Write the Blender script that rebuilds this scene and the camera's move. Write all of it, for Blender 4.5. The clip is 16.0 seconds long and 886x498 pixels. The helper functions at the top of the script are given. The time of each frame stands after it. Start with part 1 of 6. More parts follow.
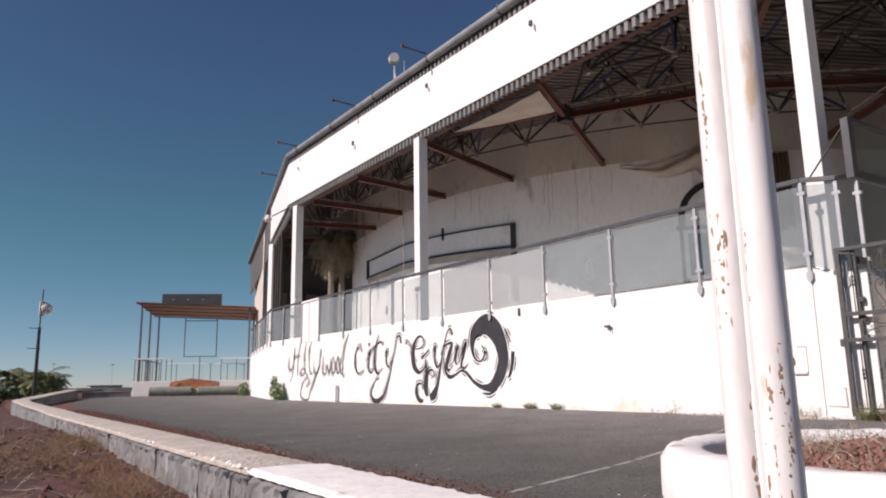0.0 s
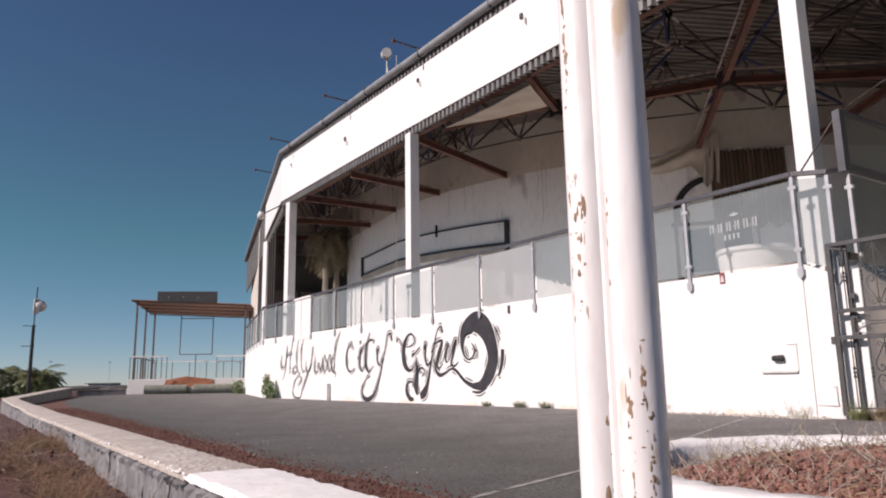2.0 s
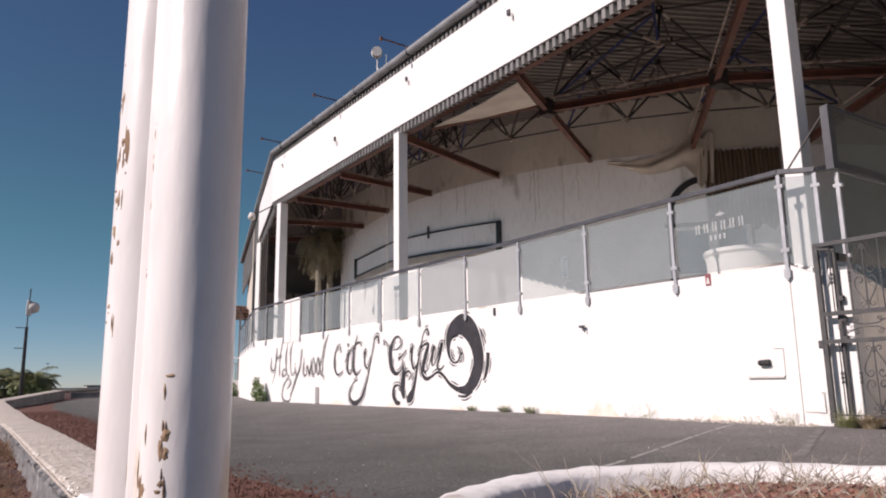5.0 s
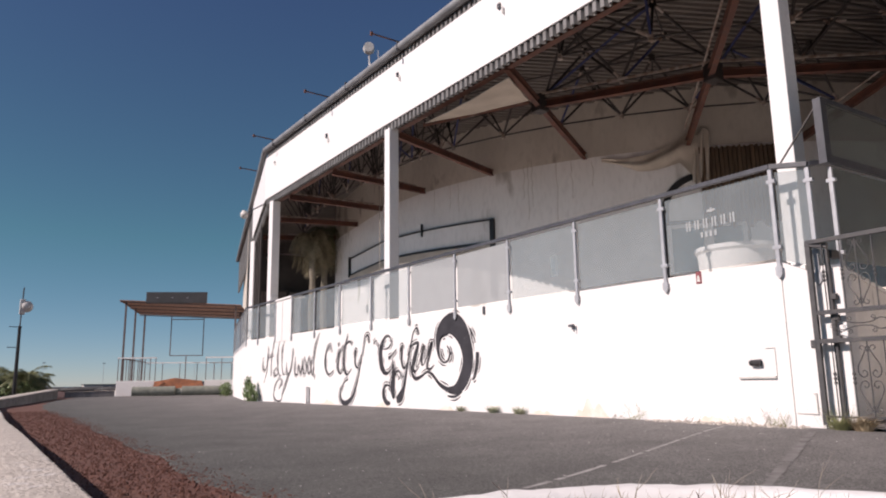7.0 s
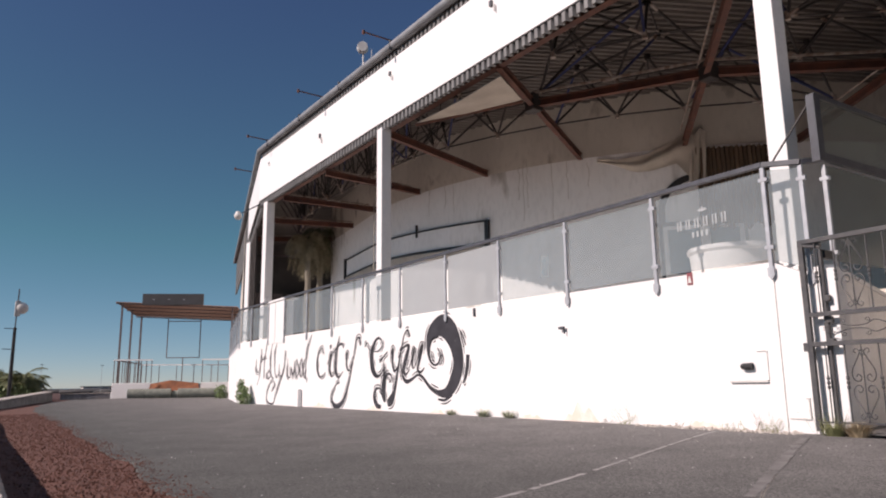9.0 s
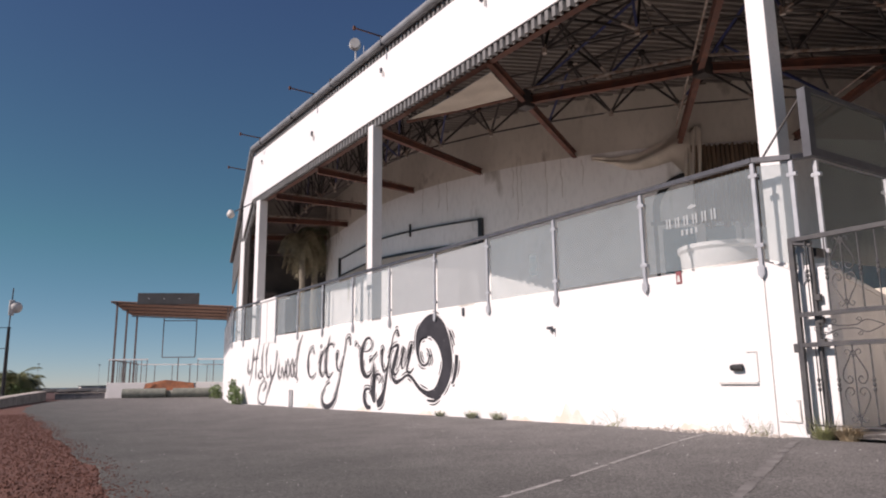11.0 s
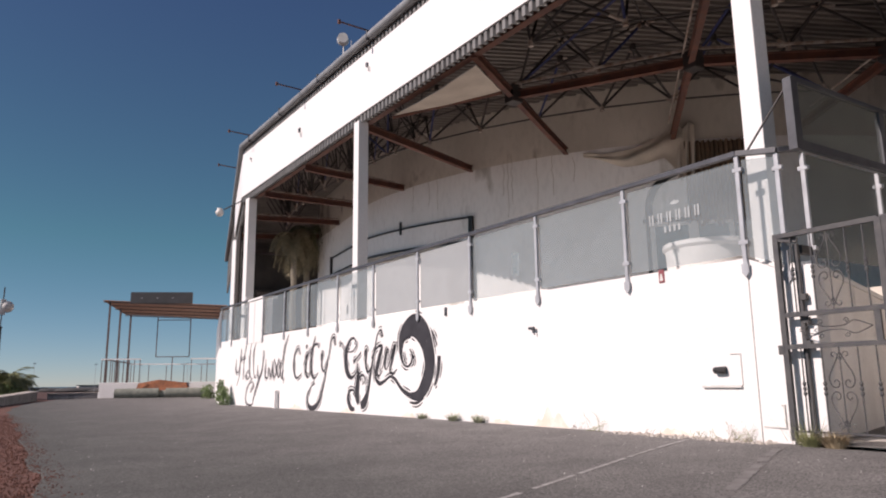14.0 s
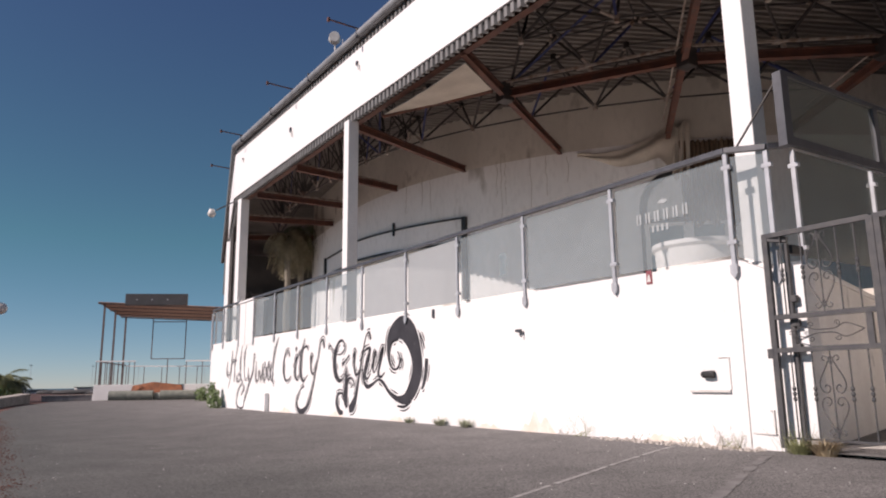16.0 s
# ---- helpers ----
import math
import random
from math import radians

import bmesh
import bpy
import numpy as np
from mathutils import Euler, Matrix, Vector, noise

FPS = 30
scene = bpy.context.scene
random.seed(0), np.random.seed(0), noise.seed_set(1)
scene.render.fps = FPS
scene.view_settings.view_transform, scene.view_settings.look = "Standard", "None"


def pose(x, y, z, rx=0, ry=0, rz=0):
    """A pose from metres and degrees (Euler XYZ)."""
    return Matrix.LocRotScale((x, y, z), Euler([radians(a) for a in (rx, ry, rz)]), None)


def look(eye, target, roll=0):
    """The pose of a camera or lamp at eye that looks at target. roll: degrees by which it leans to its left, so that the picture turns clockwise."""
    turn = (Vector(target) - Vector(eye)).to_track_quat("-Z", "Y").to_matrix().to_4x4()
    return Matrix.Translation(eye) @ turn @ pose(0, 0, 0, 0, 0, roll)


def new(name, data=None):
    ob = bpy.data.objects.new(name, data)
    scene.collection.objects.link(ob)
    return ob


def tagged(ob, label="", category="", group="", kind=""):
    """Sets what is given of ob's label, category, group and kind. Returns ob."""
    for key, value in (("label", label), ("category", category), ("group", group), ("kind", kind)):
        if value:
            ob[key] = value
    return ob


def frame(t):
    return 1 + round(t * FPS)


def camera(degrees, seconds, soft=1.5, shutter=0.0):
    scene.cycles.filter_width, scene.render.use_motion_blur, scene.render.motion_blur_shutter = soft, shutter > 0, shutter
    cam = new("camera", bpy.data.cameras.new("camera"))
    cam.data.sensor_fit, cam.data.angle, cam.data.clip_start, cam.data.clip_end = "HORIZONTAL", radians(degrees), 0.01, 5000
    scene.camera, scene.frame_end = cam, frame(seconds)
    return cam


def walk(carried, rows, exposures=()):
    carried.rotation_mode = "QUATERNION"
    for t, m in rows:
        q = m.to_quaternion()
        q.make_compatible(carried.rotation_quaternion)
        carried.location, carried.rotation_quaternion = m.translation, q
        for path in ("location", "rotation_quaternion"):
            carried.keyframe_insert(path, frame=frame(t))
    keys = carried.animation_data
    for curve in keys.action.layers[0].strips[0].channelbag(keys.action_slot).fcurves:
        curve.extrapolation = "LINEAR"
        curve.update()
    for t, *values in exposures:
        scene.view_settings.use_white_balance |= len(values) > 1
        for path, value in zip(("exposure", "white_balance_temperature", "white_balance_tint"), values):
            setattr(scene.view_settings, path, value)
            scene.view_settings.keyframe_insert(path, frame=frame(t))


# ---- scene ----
cam = camera(63.96, 16.0, soft=2.0)
# seconds, eye in metres, yaw, pitch, roll
ROWS = [
    (0.0, 0.0006, 0.0005, 0.5452, -32.855, 10.643, 0.86),
    (0.5, 0.0791, 0.0131, 0.545, -32.809, 10.585, 0.815),
    (1.0, 0.1627, 0.0278, 0.5478, -32.839, 10.529, 0.862),
    (1.5, 0.2497, 0.0423, 0.5499, -32.829, 10.455, 0.898),
    (2.0, 0.3343, 0.0545, 0.5521, -32.813, 10.472, 0.856),
    (2.5, 0.4163, 0.0633, 0.5565, -32.798, 10.547, 0.835),
    (3.0, 0.4966, 0.0729, 0.5621, -32.734, 10.648, 0.798),
    (3.5, 0.5757, 0.081, 0.5658, -32.646, 10.657, 0.814),
    (4.0, 0.657, 0.0911, 0.5722, -32.635, 10.648, 0.794),
    (6.5, 1.0787, 0.198, 0.5998, -32.656, 10.611, 0.776),
    (7.0, 1.1595, 0.2214, 0.6049, -32.647, 10.544, 0.798),
    (7.5, 1.2405, 0.2436, 0.6086, -32.623, 10.552, 0.784),
    (8.0, 1.3245, 0.2641, 0.6095, -32.591, 10.507, 0.739),
    (8.5, 1.4082, 0.2818, 0.6111, -32.577, 10.6, 0.708),
    (9.0, 1.4902, 0.3008, 0.6169, -32.534, 10.732, 0.714),
    (11.5, 1.9019, 0.3845, 0.641, -32.501, 10.684, 0.659),
    (12.0, 1.9863, 0.3964, 0.6459, -32.564, 10.67, 0.687),
    (12.5, 2.0699, 0.4158, 0.6513, -32.52, 10.708, 0.659),
    (13.0, 2.1569, 0.4382, 0.6595, -32.474, 10.75, 0.714),
    (13.5, 2.2438, 0.4607, 0.6719, -32.429, 10.82, 0.705),
    (14.0, 2.3305, 0.4873, 0.6833, -32.384, 10.617, 0.67),
    (14.5, 2.4163, 0.5138, 0.693, -32.444, 10.795, 0.652),
    (15.0, 2.5027, 0.5357, 0.6987, -32.432, 10.813, 0.645),
    (15.5, 2.5892, 0.5561, 0.7045, -32.321, 10.772, 0.68),
    (16.0, 2.6793, 0.576, 0.7135, -32.329, 10.743, 0.674),
]
walk(cam, [(t, pose(x, y, z, 90 + pitch, roll, yaw)) for t, x, y, z, yaw, pitch, roll in ROWS], exposures=[(0.0, 0.17, 6850.0, 22.0), (16.0, 0.17, 6850.0, 22.0)])

# ---- world, sun, exposure ----
SUN_EL, SUN_AZ = 35.0, 8.0          # degrees above the horizon; degrees from -x towards +y
world = bpy.data.worlds.new("sky")
scene.world = world
world.use_nodes = True
wn, wl = world.node_tree.nodes, world.node_tree.links
sky = wn.new("ShaderNodeTexSky")
sky.sky_type = 'NISHITA'
sky.sun_disc = False
sky.sun_elevation = radians(SUN_EL)
sky.sun_rotation = radians(270 + SUN_AZ)
sky.altitude = 0
sky.air_density, sky.dust_density, sky.ozone_density = 0.62, 0.0, 3.6
hue = wn.new("ShaderNodeMix")
hue.data_type, hue.blend_type = 'RGBA', 'MULTIPLY'
hue.inputs[0].default_value = 1.0
# salt haze: the tint of the air from the horizon upwards
ray_dir, up_part, air = wn.new("ShaderNodeTexCoord"), wn.new("ShaderNodeSeparateXYZ"), wn.new("ShaderNodeValToRGB")
wl.new(ray_dir.outputs["Generated"], up_part.inputs[0])
wl.new(up_part.outputs[2], air.inputs[0])
air.color_ramp.elements[0].position, air.color_ramp.elements[0].color = 0.0, (0.88, 0.89, 0.92, 1)
air.color_ramp.elements[1].position, air.color_ramp.elements[1].color = 0.5, (0.81, 0.97, 1.02, 1)
mid = air.color_ramp.elements.new(0.19)
mid.color = (0.69, 1.085, 0.83, 1)
wl.new(air.outputs[0], hue.inputs[7])
wl.new(sky.outputs[0], hue.inputs[6])
wl.new(hue.outputs[2], wn["Background"].inputs[0])
wn["Background"].inputs[1].default_value = 0.072
sun_data = bpy.data.lights.new("sun", 'SUN')
sun_data.energy, sun_data.angle, sun_data.color = 4.6, radians(0.5), (1.0, 0.935, 0.87)
sun = new("sun", sun_data)
se, sa = radians(SUN_EL), radians(SUN_AZ)
sun.matrix_world = look((-math.cos(sa) * math.cos(se) * 60, math.sin(sa) * math.cos(se) * 60, math.sin(se) * 60), (0, 0, 0))


# ---- materials ----
def material(name, a, b=None, rough=0.8, metal=0.0, scale=4.0, fine=40.0, bump=0.0, stain=None, stain_at=0.62, stain_scale=1.5, stretch=(1, 1, 1), bump_scale=None):
    """Two tones mixed by coarse and fine noise, an optional stain colour in patches, and fine relief."""
    m = bpy.data.materials.new(name)
    m.use_nodes = True
    n, l = m.node_tree.nodes, m.node_tree.links
    p = n["Principled BSDF"]
    p.inputs["Roughness"].default_value, p.inputs["Metallic"].default_value = rough, metal
    b = b or tuple(c * 0.8 for c in a)
    co = n.new("ShaderNodeNewGeometry")
    mp = n.new("ShaderNodeMapping")
    mp.inputs["Scale"].default_value = stretch
    l.new(co.outputs["Position"], mp.inputs[0])

    def tex(s, detail=6.0):
        t = n.new("ShaderNodeTexNoise")
        t.inputs["Scale"].default_value, t.inputs["Detail"].default_value = s, detail
        l.new(mp.outputs[0], t.inputs["Vector"])
        return t.outputs["Fac"]

    def blend(fac, c1, c2):
        x = n.new("ShaderNodeMix")
        x.data_type = 'RGBA'
        for v, i in ((fac, 0), (c1, 6), (c2, 7)):
            if isinstance(v, tuple):
                x.inputs[i].default_value = (*v, 1)
            else:
                l.new(v, x.inputs[i])
        return x.outputs[2]

    def ramp(v, lo, hi):
        r = n.new("ShaderNodeMapRange")
        r.inputs[1].default_value, r.inputs[2].default_value = lo, hi
        l.new(v, r.inputs[0])
        return r.outputs[0]
    f1, f2 = tex(scale), tex(fine)
    c = blend(ramp(f1, 0.35, 0.65), a, b)
    dark = tuple(0.5 * (u + v) * 0.82 for u, v in zip(a, b))
    r2 = ramp(f2, 0.48, 0.75)
    k = n.new("ShaderNodeMath")
    k.operation = 'MULTIPLY'
    k.inputs[1].default_value = 0.6
    l.new(r2, k.inputs[0])
    c = blend(k.outputs[0], c, dark)
    if stain:
        c = blend(ramp(tex(stain_scale, 8.0), stain_at, stain_at + 0.06), c, stain)
    l.new(c, p.inputs["Base Color"])
    if bump:
        bn = n.new("ShaderNodeBump")
        bn.inputs["Strength"].default_value, bn.inputs["Distance"].default_value = 1.0, bump
        l.new(tex(bump_scale or fine), bn.inputs["Height"])
        l.new(bn.outputs[0], p.inputs["Normal"])
    return m


M_WHITE = material("white masonry paint", (0.80, 0.79, 0.78), (0.74, 0.73, 0.715), 0.75, scale=1.2, fine=30, bump=0.002, stain=(0.66, 0.6, 0.53), stain_at=0.74, stain_scale=0.9)
M_FASCIA = material("white fascia panel", (0.82, 0.81, 0.80), (0.79, 0.78, 0.77), 0.5, scale=0.6, fine=12)
M_COLUMN = material("white column paint", (0.8, 0.79, 0.78), (0.76, 0.75, 0.74), 0.55, scale=2, fine=25, bump=0.001)
M_POLE = material("chipped white enamel", (0.86, 0.83, 0.815), (0.80, 0.765, 0.745), 0.32, scale=9, fine=60, bump=0.0012, stain=(0.66, 0.53, 0.4), stain_at=0.6, stain_scale=18, stretch=(1, 1, 0.3), bump_scale=45)
M_RUST = material("rusty paint flake", (0.42, 0.28, 0.17), (0.2, 0.135, 0.095), 0.9, scale=60, fine=200, bump=0.001)
M_PLASTER = material("white inner plaster", (0.84, 0.83, 0.82), (0.77, 0.76, 0.745), 0.9, scale=0.5, fine=9, bump=0.003, stain=(0.45, 0.43, 0.4), stain_at=0.66, stain_scale=0.7, stretch=(1, 1, 0.35))
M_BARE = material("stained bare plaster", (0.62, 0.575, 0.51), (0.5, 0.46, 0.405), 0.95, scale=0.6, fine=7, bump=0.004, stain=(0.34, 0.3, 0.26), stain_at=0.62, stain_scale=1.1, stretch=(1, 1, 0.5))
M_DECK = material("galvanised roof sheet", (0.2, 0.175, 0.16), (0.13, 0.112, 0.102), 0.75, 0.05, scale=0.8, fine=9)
M_SHEET = material("weathered corrugated sheet", (0.22, 0.215, 0.21), (0.15, 0.145, 0.14), 0.6, 0.3, scale=3, fine=20)
M_GUTTER = material("grey gutter metal", (0.30, 0.31, 0.32), (0.22, 0.225, 0.23), 0.55, 0.3, scale=3, fine=20)
M_BEAM = material("rust red steel", (0.15, 0.058, 0.037), (0.085, 0.038, 0.03), 0.75, 0.1, scale=3, fine=30, bump=0.001, stain=(0.09, 0.05, 0.04), stain_at=0.6, stain_scale=4)
M_ROD = material("dark oxidised steel rod", (0.05, 0.042, 0.04), (0.035, 0.03, 0.03), 0.6, 0.3, scale=6, fine=40)
M_RODLIGHT = material("flaking white steel rod", (0.42, 0.38, 0.34), (0.2, 0.13, 0.1), 0.7, 0.1, scale=6, fine=30)
M_RODBLUE = material("blue steel rod", (0.04, 0.05, 0.16), (0.03, 0.04, 0.1), 0.5, 0.2, scale=6, fine=40)
M_STEEL = material("dull stainless steel", (0.47, 0.485, 0.51), (0.37, 0.38, 0.4), 0.45, 0.2, scale=6, fine=50)
M_RAIL = material("grey handrail metal", (0.075, 0.078, 0.09), (0.05, 0.052, 0.06), 0.5, 0.1, scale=6, fine=40)
M_BLACK = material("black iron paint", (0.022, 0.022, 0.024), (0.035, 0.033, 0.033), 0.5, 0.2, scale=10, fine=60)
M_IRON = material("dusty black iron paint", (0.055, 0.055, 0.06), (0.085, 0.082, 0.08), 0.6, 0.1, scale=10, fine=60)
M_INK = material("black mural paint", (0.018, 0.017, 0.022), (0.035, 0.033, 0.04), 0.7, scale=3, fine=25, stain=(0.10, 0.095, 0.1), stain_at=0.66, stain_scale=5)
M_ASPHALT = material("old asphalt", (0.158, 0.149, 0.142), (0.118, 0.111, 0.106), 0.92, scale=1.3, fine=40, bump=0.0012, stain=(0.185, 0.175, 0.17), stain_at=0.7, stain_scale=9.0, bump_scale=120)
# single stones of the asphalt: each cell of about a centimetre has its own grey
an, al = M_ASPHALT.node_tree.nodes, M_ASPHALT.node_tree.links
cells, grey, mul, spot = an.new("ShaderNodeTexVoronoi"), an.new("ShaderNodeMapRange"), an.new("ShaderNodeMix"), an.new("ShaderNodeNewGeometry")
cells.inputs["Scale"].default_value = 85.0
al.new(spot.outputs["Position"], cells.inputs["Vector"])
split = an.new("ShaderNodeSeparateColor")
al.new(cells.outputs["Color"], split.inputs[0])
grey.inputs[3].default_value, grey.inputs[4].default_value = 0.42, 1.62
al.new(split.outputs[0], grey.inputs[0])
mul.data_type, mul.blend_type = 'RGBA', 'MULTIPLY'
mul.inputs[0].default_value = 1.0
base_in = an["Principled BSDF"].inputs["Base Color"]
al.new(base_in.links[0].from_socket, mul.inputs[6])
al.new(grey.outputs[0], mul.inputs[7])
# paler asphalt near the building, darker towards the kerb, with a ragged edge
where, tone_ramp, edge_noise, tone_sum, toned = an.new("ShaderNodeSeparateXYZ"), an.new("ShaderNodeMapRange"), an.new("ShaderNodeTexNoise"), an.new("ShaderNodeMath"), an.new("ShaderNodeMix")
al.new(spot.outputs["Position"], where.inputs[0])
edge_noise.inputs["Scale"].default_value, edge_noise.inputs["Detail"].default_value = 0.5, 7.0
al.new(spot.outputs["Position"], edge_noise.inputs["Vector"])
tone_sum.operation = 'MULTIPLY_ADD'
tone_sum.inputs[1].default_value = 4.0
al.new(edge_noise.outputs["Fac"], tone_sum.inputs[0])
al.new(where.outputs[0], tone_sum.inputs[2])
tone_ramp.inputs[1].default_value, tone_ramp.inputs[2].default_value = 5.0, 10.0
al.new(tone_sum.outputs[0], tone_ramp.inputs[0])
toned.data_type, toned.blend_type = 'RGBA', 'MULTIPLY'
toned.inputs[0].default_value = 1.0
tone_mix = an.new("ShaderNodeMix")
tone_mix.data_type = 'RGBA'
tone_mix.inputs[6].default_value, tone_mix.inputs[7].default_value = (0.57, 0.605, 0.59, 1), (1.06, 1.06, 1.06, 1)
al.new(tone_ramp.outputs[0], tone_mix.inputs[0])
al.new(mul.outputs[2], toned.inputs[6])
al.new(tone_mix.outputs[2], toned.inputs[7])
al.new(toned.outputs[2], base_in)
M_PAVE = material("pale bounce paving", (0.78, 0.74, 0.69), (0.66, 0.62, 0.57), 0.9, scale=2, fine=25, bump=0.004)
M_FADED = material("faded road paint", (0.215, 0.205, 0.197), (0.15, 0.14, 0.135), 0.9, scale=6, fine=60, bump=0.002)
M_LINE = material("worn road paint", (0.4, 0.385, 0.37), (0.24, 0.23, 0.22), 0.9, scale=8, fine=60, bump=0.003)
M_GRAVEL = material("red volcanic gravel", (0.175, 0.078, 0.056), (0.1, 0.048, 0.038), 0.95, scale=14, fine=60, bump=0.012, bump_scale=45)
M_STONE = material("red lava stone", (0.17, 0.075, 0.054), (0.095, 0.047, 0.037), 0.95, scale=25, fine=90, bump=0.003)
M_CINDER = material("planter lava stone", (0.29, 0.145, 0.11), (0.16, 0.085, 0.07), 0.95, scale=30, fine=120, bump=0.002)
M_DIRT = material("dry reddish earth", (0.105, 0.043, 0.034), (0.055, 0.027, 0.023), 0.95, scale=2.2, fine=30, bump=0.02, stain=(0.15, 0.1, 0.07), stain_at=0.6, stain_scale=5.0, bump_scale=14)
M_KERBTOP = material("worn beige kerb cement", (0.56, 0.51, 0.455), (0.45, 0.405, 0.36), 0.95, scale=5, fine=30, bump=0.022, bump_scale=26, stain=(0.56, 0.53, 0.5), stain_at=0.6, stain_scale=6)
M_KERBSIDE = material("grey kerb concrete", (0.25, 0.25, 0.255), (0.16, 0.16, 0.165), 0.95, scale=4, fine=22, bump=0.02, bump_scale=16, stain=(0.34, 0.33, 0.33), stain_at=0.64, stain_scale=9, stretch=(1, 1, 0.5))
M_KERBWHITE = material("flaking white kerb paint", (0.85, 0.835, 0.82), (0.78, 0.765, 0.75), 0.85, scale=5, fine=26, bump=0.006, bump_scale=20, stain=(0.5, 0.47, 0.44), stain_at=0.68, stain_scale=5)
M_CLOTH = material("dirty beige cloth", (0.54, 0.49, 0.42), (0.42, 0.37, 0.315), 0.95, scale=1.5, fine=20, bump=0.003)
M_CURTAIN = material("brown curtain cloth", (0.17, 0.115, 0.075), (0.10, 0.068, 0.045), 0.95, scale=2, fine=20, stretch=(3, 3, 0.3))
M_WOOD = material("weathered board wood", (0.4, 0.25, 0.19), (0.3, 0.185, 0.14), 0.8, scale=3, fine=25, stretch=(4, 0.5, 4))
M_ORANGE = material("rusty orange panel", (0.36, 0.13, 0.06), (0.22, 0.09, 0.05), 0.85, scale=4, fine=30)
M_SIGN = material("dark sign board", (0.055, 0.055, 0.06), (0.04, 0.04, 0.042), 0.6, scale=2, fine=20)
M_PERGOLA = material("brown grey steel tube", (0.17, 0.13, 0.12), (0.12, 0.09, 0.085), 0.6, 0.2, scale=4, fine=30)
M_GREYPIPE = material("grey green membrane", (0.26, 0.27, 0.23), (0.17, 0.18, 0.155), 0.85, scale=3, fine=20, bump=0.004)
M_LEAF = material("shrub leaves", (0.2, 0.27, 0.11), (0.11, 0.16, 0.06), 0.6, scale=9, fine=40)
M_WEED = material("yellowing weed", (0.33, 0.34, 0.16), (0.2, 0.21, 0.1), 0.8, scale=9, fine=40)
M_WEEDGREEN = material("grey green weed", (0.5, 0.51, 0.38), (0.38, 0.4, 0.27), 0.8, scale=9, fine=40)
M_FROND = material("green palm frond", (0.12, 0.135, 0.06), (0.075, 0.09, 0.04), 0.6, scale=6, fine=30)
M_BUSHFROND = material("yellow green bush frond", (0.2, 0.21, 0.09), (0.12, 0.135, 0.055), 0.6, scale=6, fine=30)
M_DRYFROND = material("dry palm frond", (0.34, 0.3, 0.2), (0.19, 0.16, 0.1), 0.8, scale=6, fine=30)
M_BARK = material("fibrous palm bark", (0.27, 0.24, 0.19), (0.17, 0.15, 0.12), 0.95, scale=8, fine=40, bump=0.01, stretch=(1, 1, 4))
M_DRY = material("dry straw grass", (0.42, 0.34, 0.22), (0.27, 0.2, 0.12), 0.9, scale=9, fine=40)
M_BRUSH = material("brown dry brush", (0.3, 0.19, 0.11), (0.18, 0.11, 0.07), 0.9, scale=5, fine=40)
M_TWIG = material("grey dead twigs", (0.44, 0.39, 0.33), (0.3, 0.26, 0.215), 0.9, scale=9, fine=40)
M_RED = material("red notice", (0.27, 0.07, 0.08), (0.2, 0.06, 0.07), 0.6)
M_PALE = material("pale plastic", (0.66, 0.64, 0.61), (0.55, 0.53, 0.5), 0.5, scale=5, fine=40)
M_FAR = material("distant scrub and roofs", (0.10, 0.095, 0.09), (0.06, 0.06, 0.06), 0.95, scale=0.05, fine=0.4)
M_WATER = material("sea water", (0.012, 0.035, 0.06), (0.01, 0.028, 0.05), 0.25, scale=0.02, fine=0.3)
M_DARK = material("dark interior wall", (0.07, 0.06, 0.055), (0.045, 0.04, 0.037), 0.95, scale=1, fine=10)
M_FLOOR = material("pale bounce floor", (0.7, 0.66, 0.61), (0.62, 0.58, 0.53), 0.7, scale=1.2, fine=12)
M_GREYWALL = material("grey stair render", (0.82, 0.8, 0.78), (0.72, 0.7, 0.68), 0.9, scale=1.5, fine=20, bump=0.003, stain=(0.42, 0.41, 0.4), stain_at=0.63, stain_scale=1.2)


def glass(name, tint, dust, rough=0.1):
    """Dusty pane: clear glass with a pale film."""
    m = bpy.data.materials.new(name)
    m.use_nodes = True
    n, l = m.node_tree.nodes, m.node_tree.links
    p, out = n["Principled BSDF"], n["Material Output"]
    p.inputs["Base Color"].default_value, p.inputs["Roughness"].default_value = (*tint, 1), rough
    tr, mx, nz, mr, geo = n.new("ShaderNodeBsdfTransparent"), n.new("ShaderNodeMixShader"), n.new("ShaderNodeTexNoise"), n.new("ShaderNodeMapRange"), n.new("ShaderNodeNewGeometry")
    tr.inputs[0].default_value = (0.86, 0.88, 0.88, 1)
    nz.inputs["Scale"].default_value, nz.inputs["Detail"].default_value = 1.1, 5
    mr.inputs[3].default_value, mr.inputs[4].default_value = dust - 0.1, dust + 0.1
    l.new(geo.outputs["Position"], nz.inputs["Vector"])
    l.new(nz.outputs["Fac"], mr.inputs[0])
    l.new(mr.outputs[0], mx.inputs[0])
    l.new(tr.outputs[0], mx.inputs[1])
    l.new(p.outputs[0], mx.inputs[2])
    l.new(mx.outputs[0], out.inputs[0])
    return m


# bluish film tint paints the sky's reflection over the dust
M_GLASS = glass("dusty sky-tinted glass", (0.4, 0.45, 0.47), 0.23)
M_FROST = glass("frosted glass", (0.36, 0.375, 0.38), 0.72, 0.3)
M_DECAL = glass("pale glass film", (0.8, 0.82, 0.82), 0.3, 0.4)
M_SMOKE = glass("smoked glass", (0.17, 0.175, 0.15), 0.4, 0.2)
# teal tint stands in for sky mirrored in the panes
M_WINDOW = glass("sky-tinted window glass", (0.1, 0.19, 0.23), 0.9)


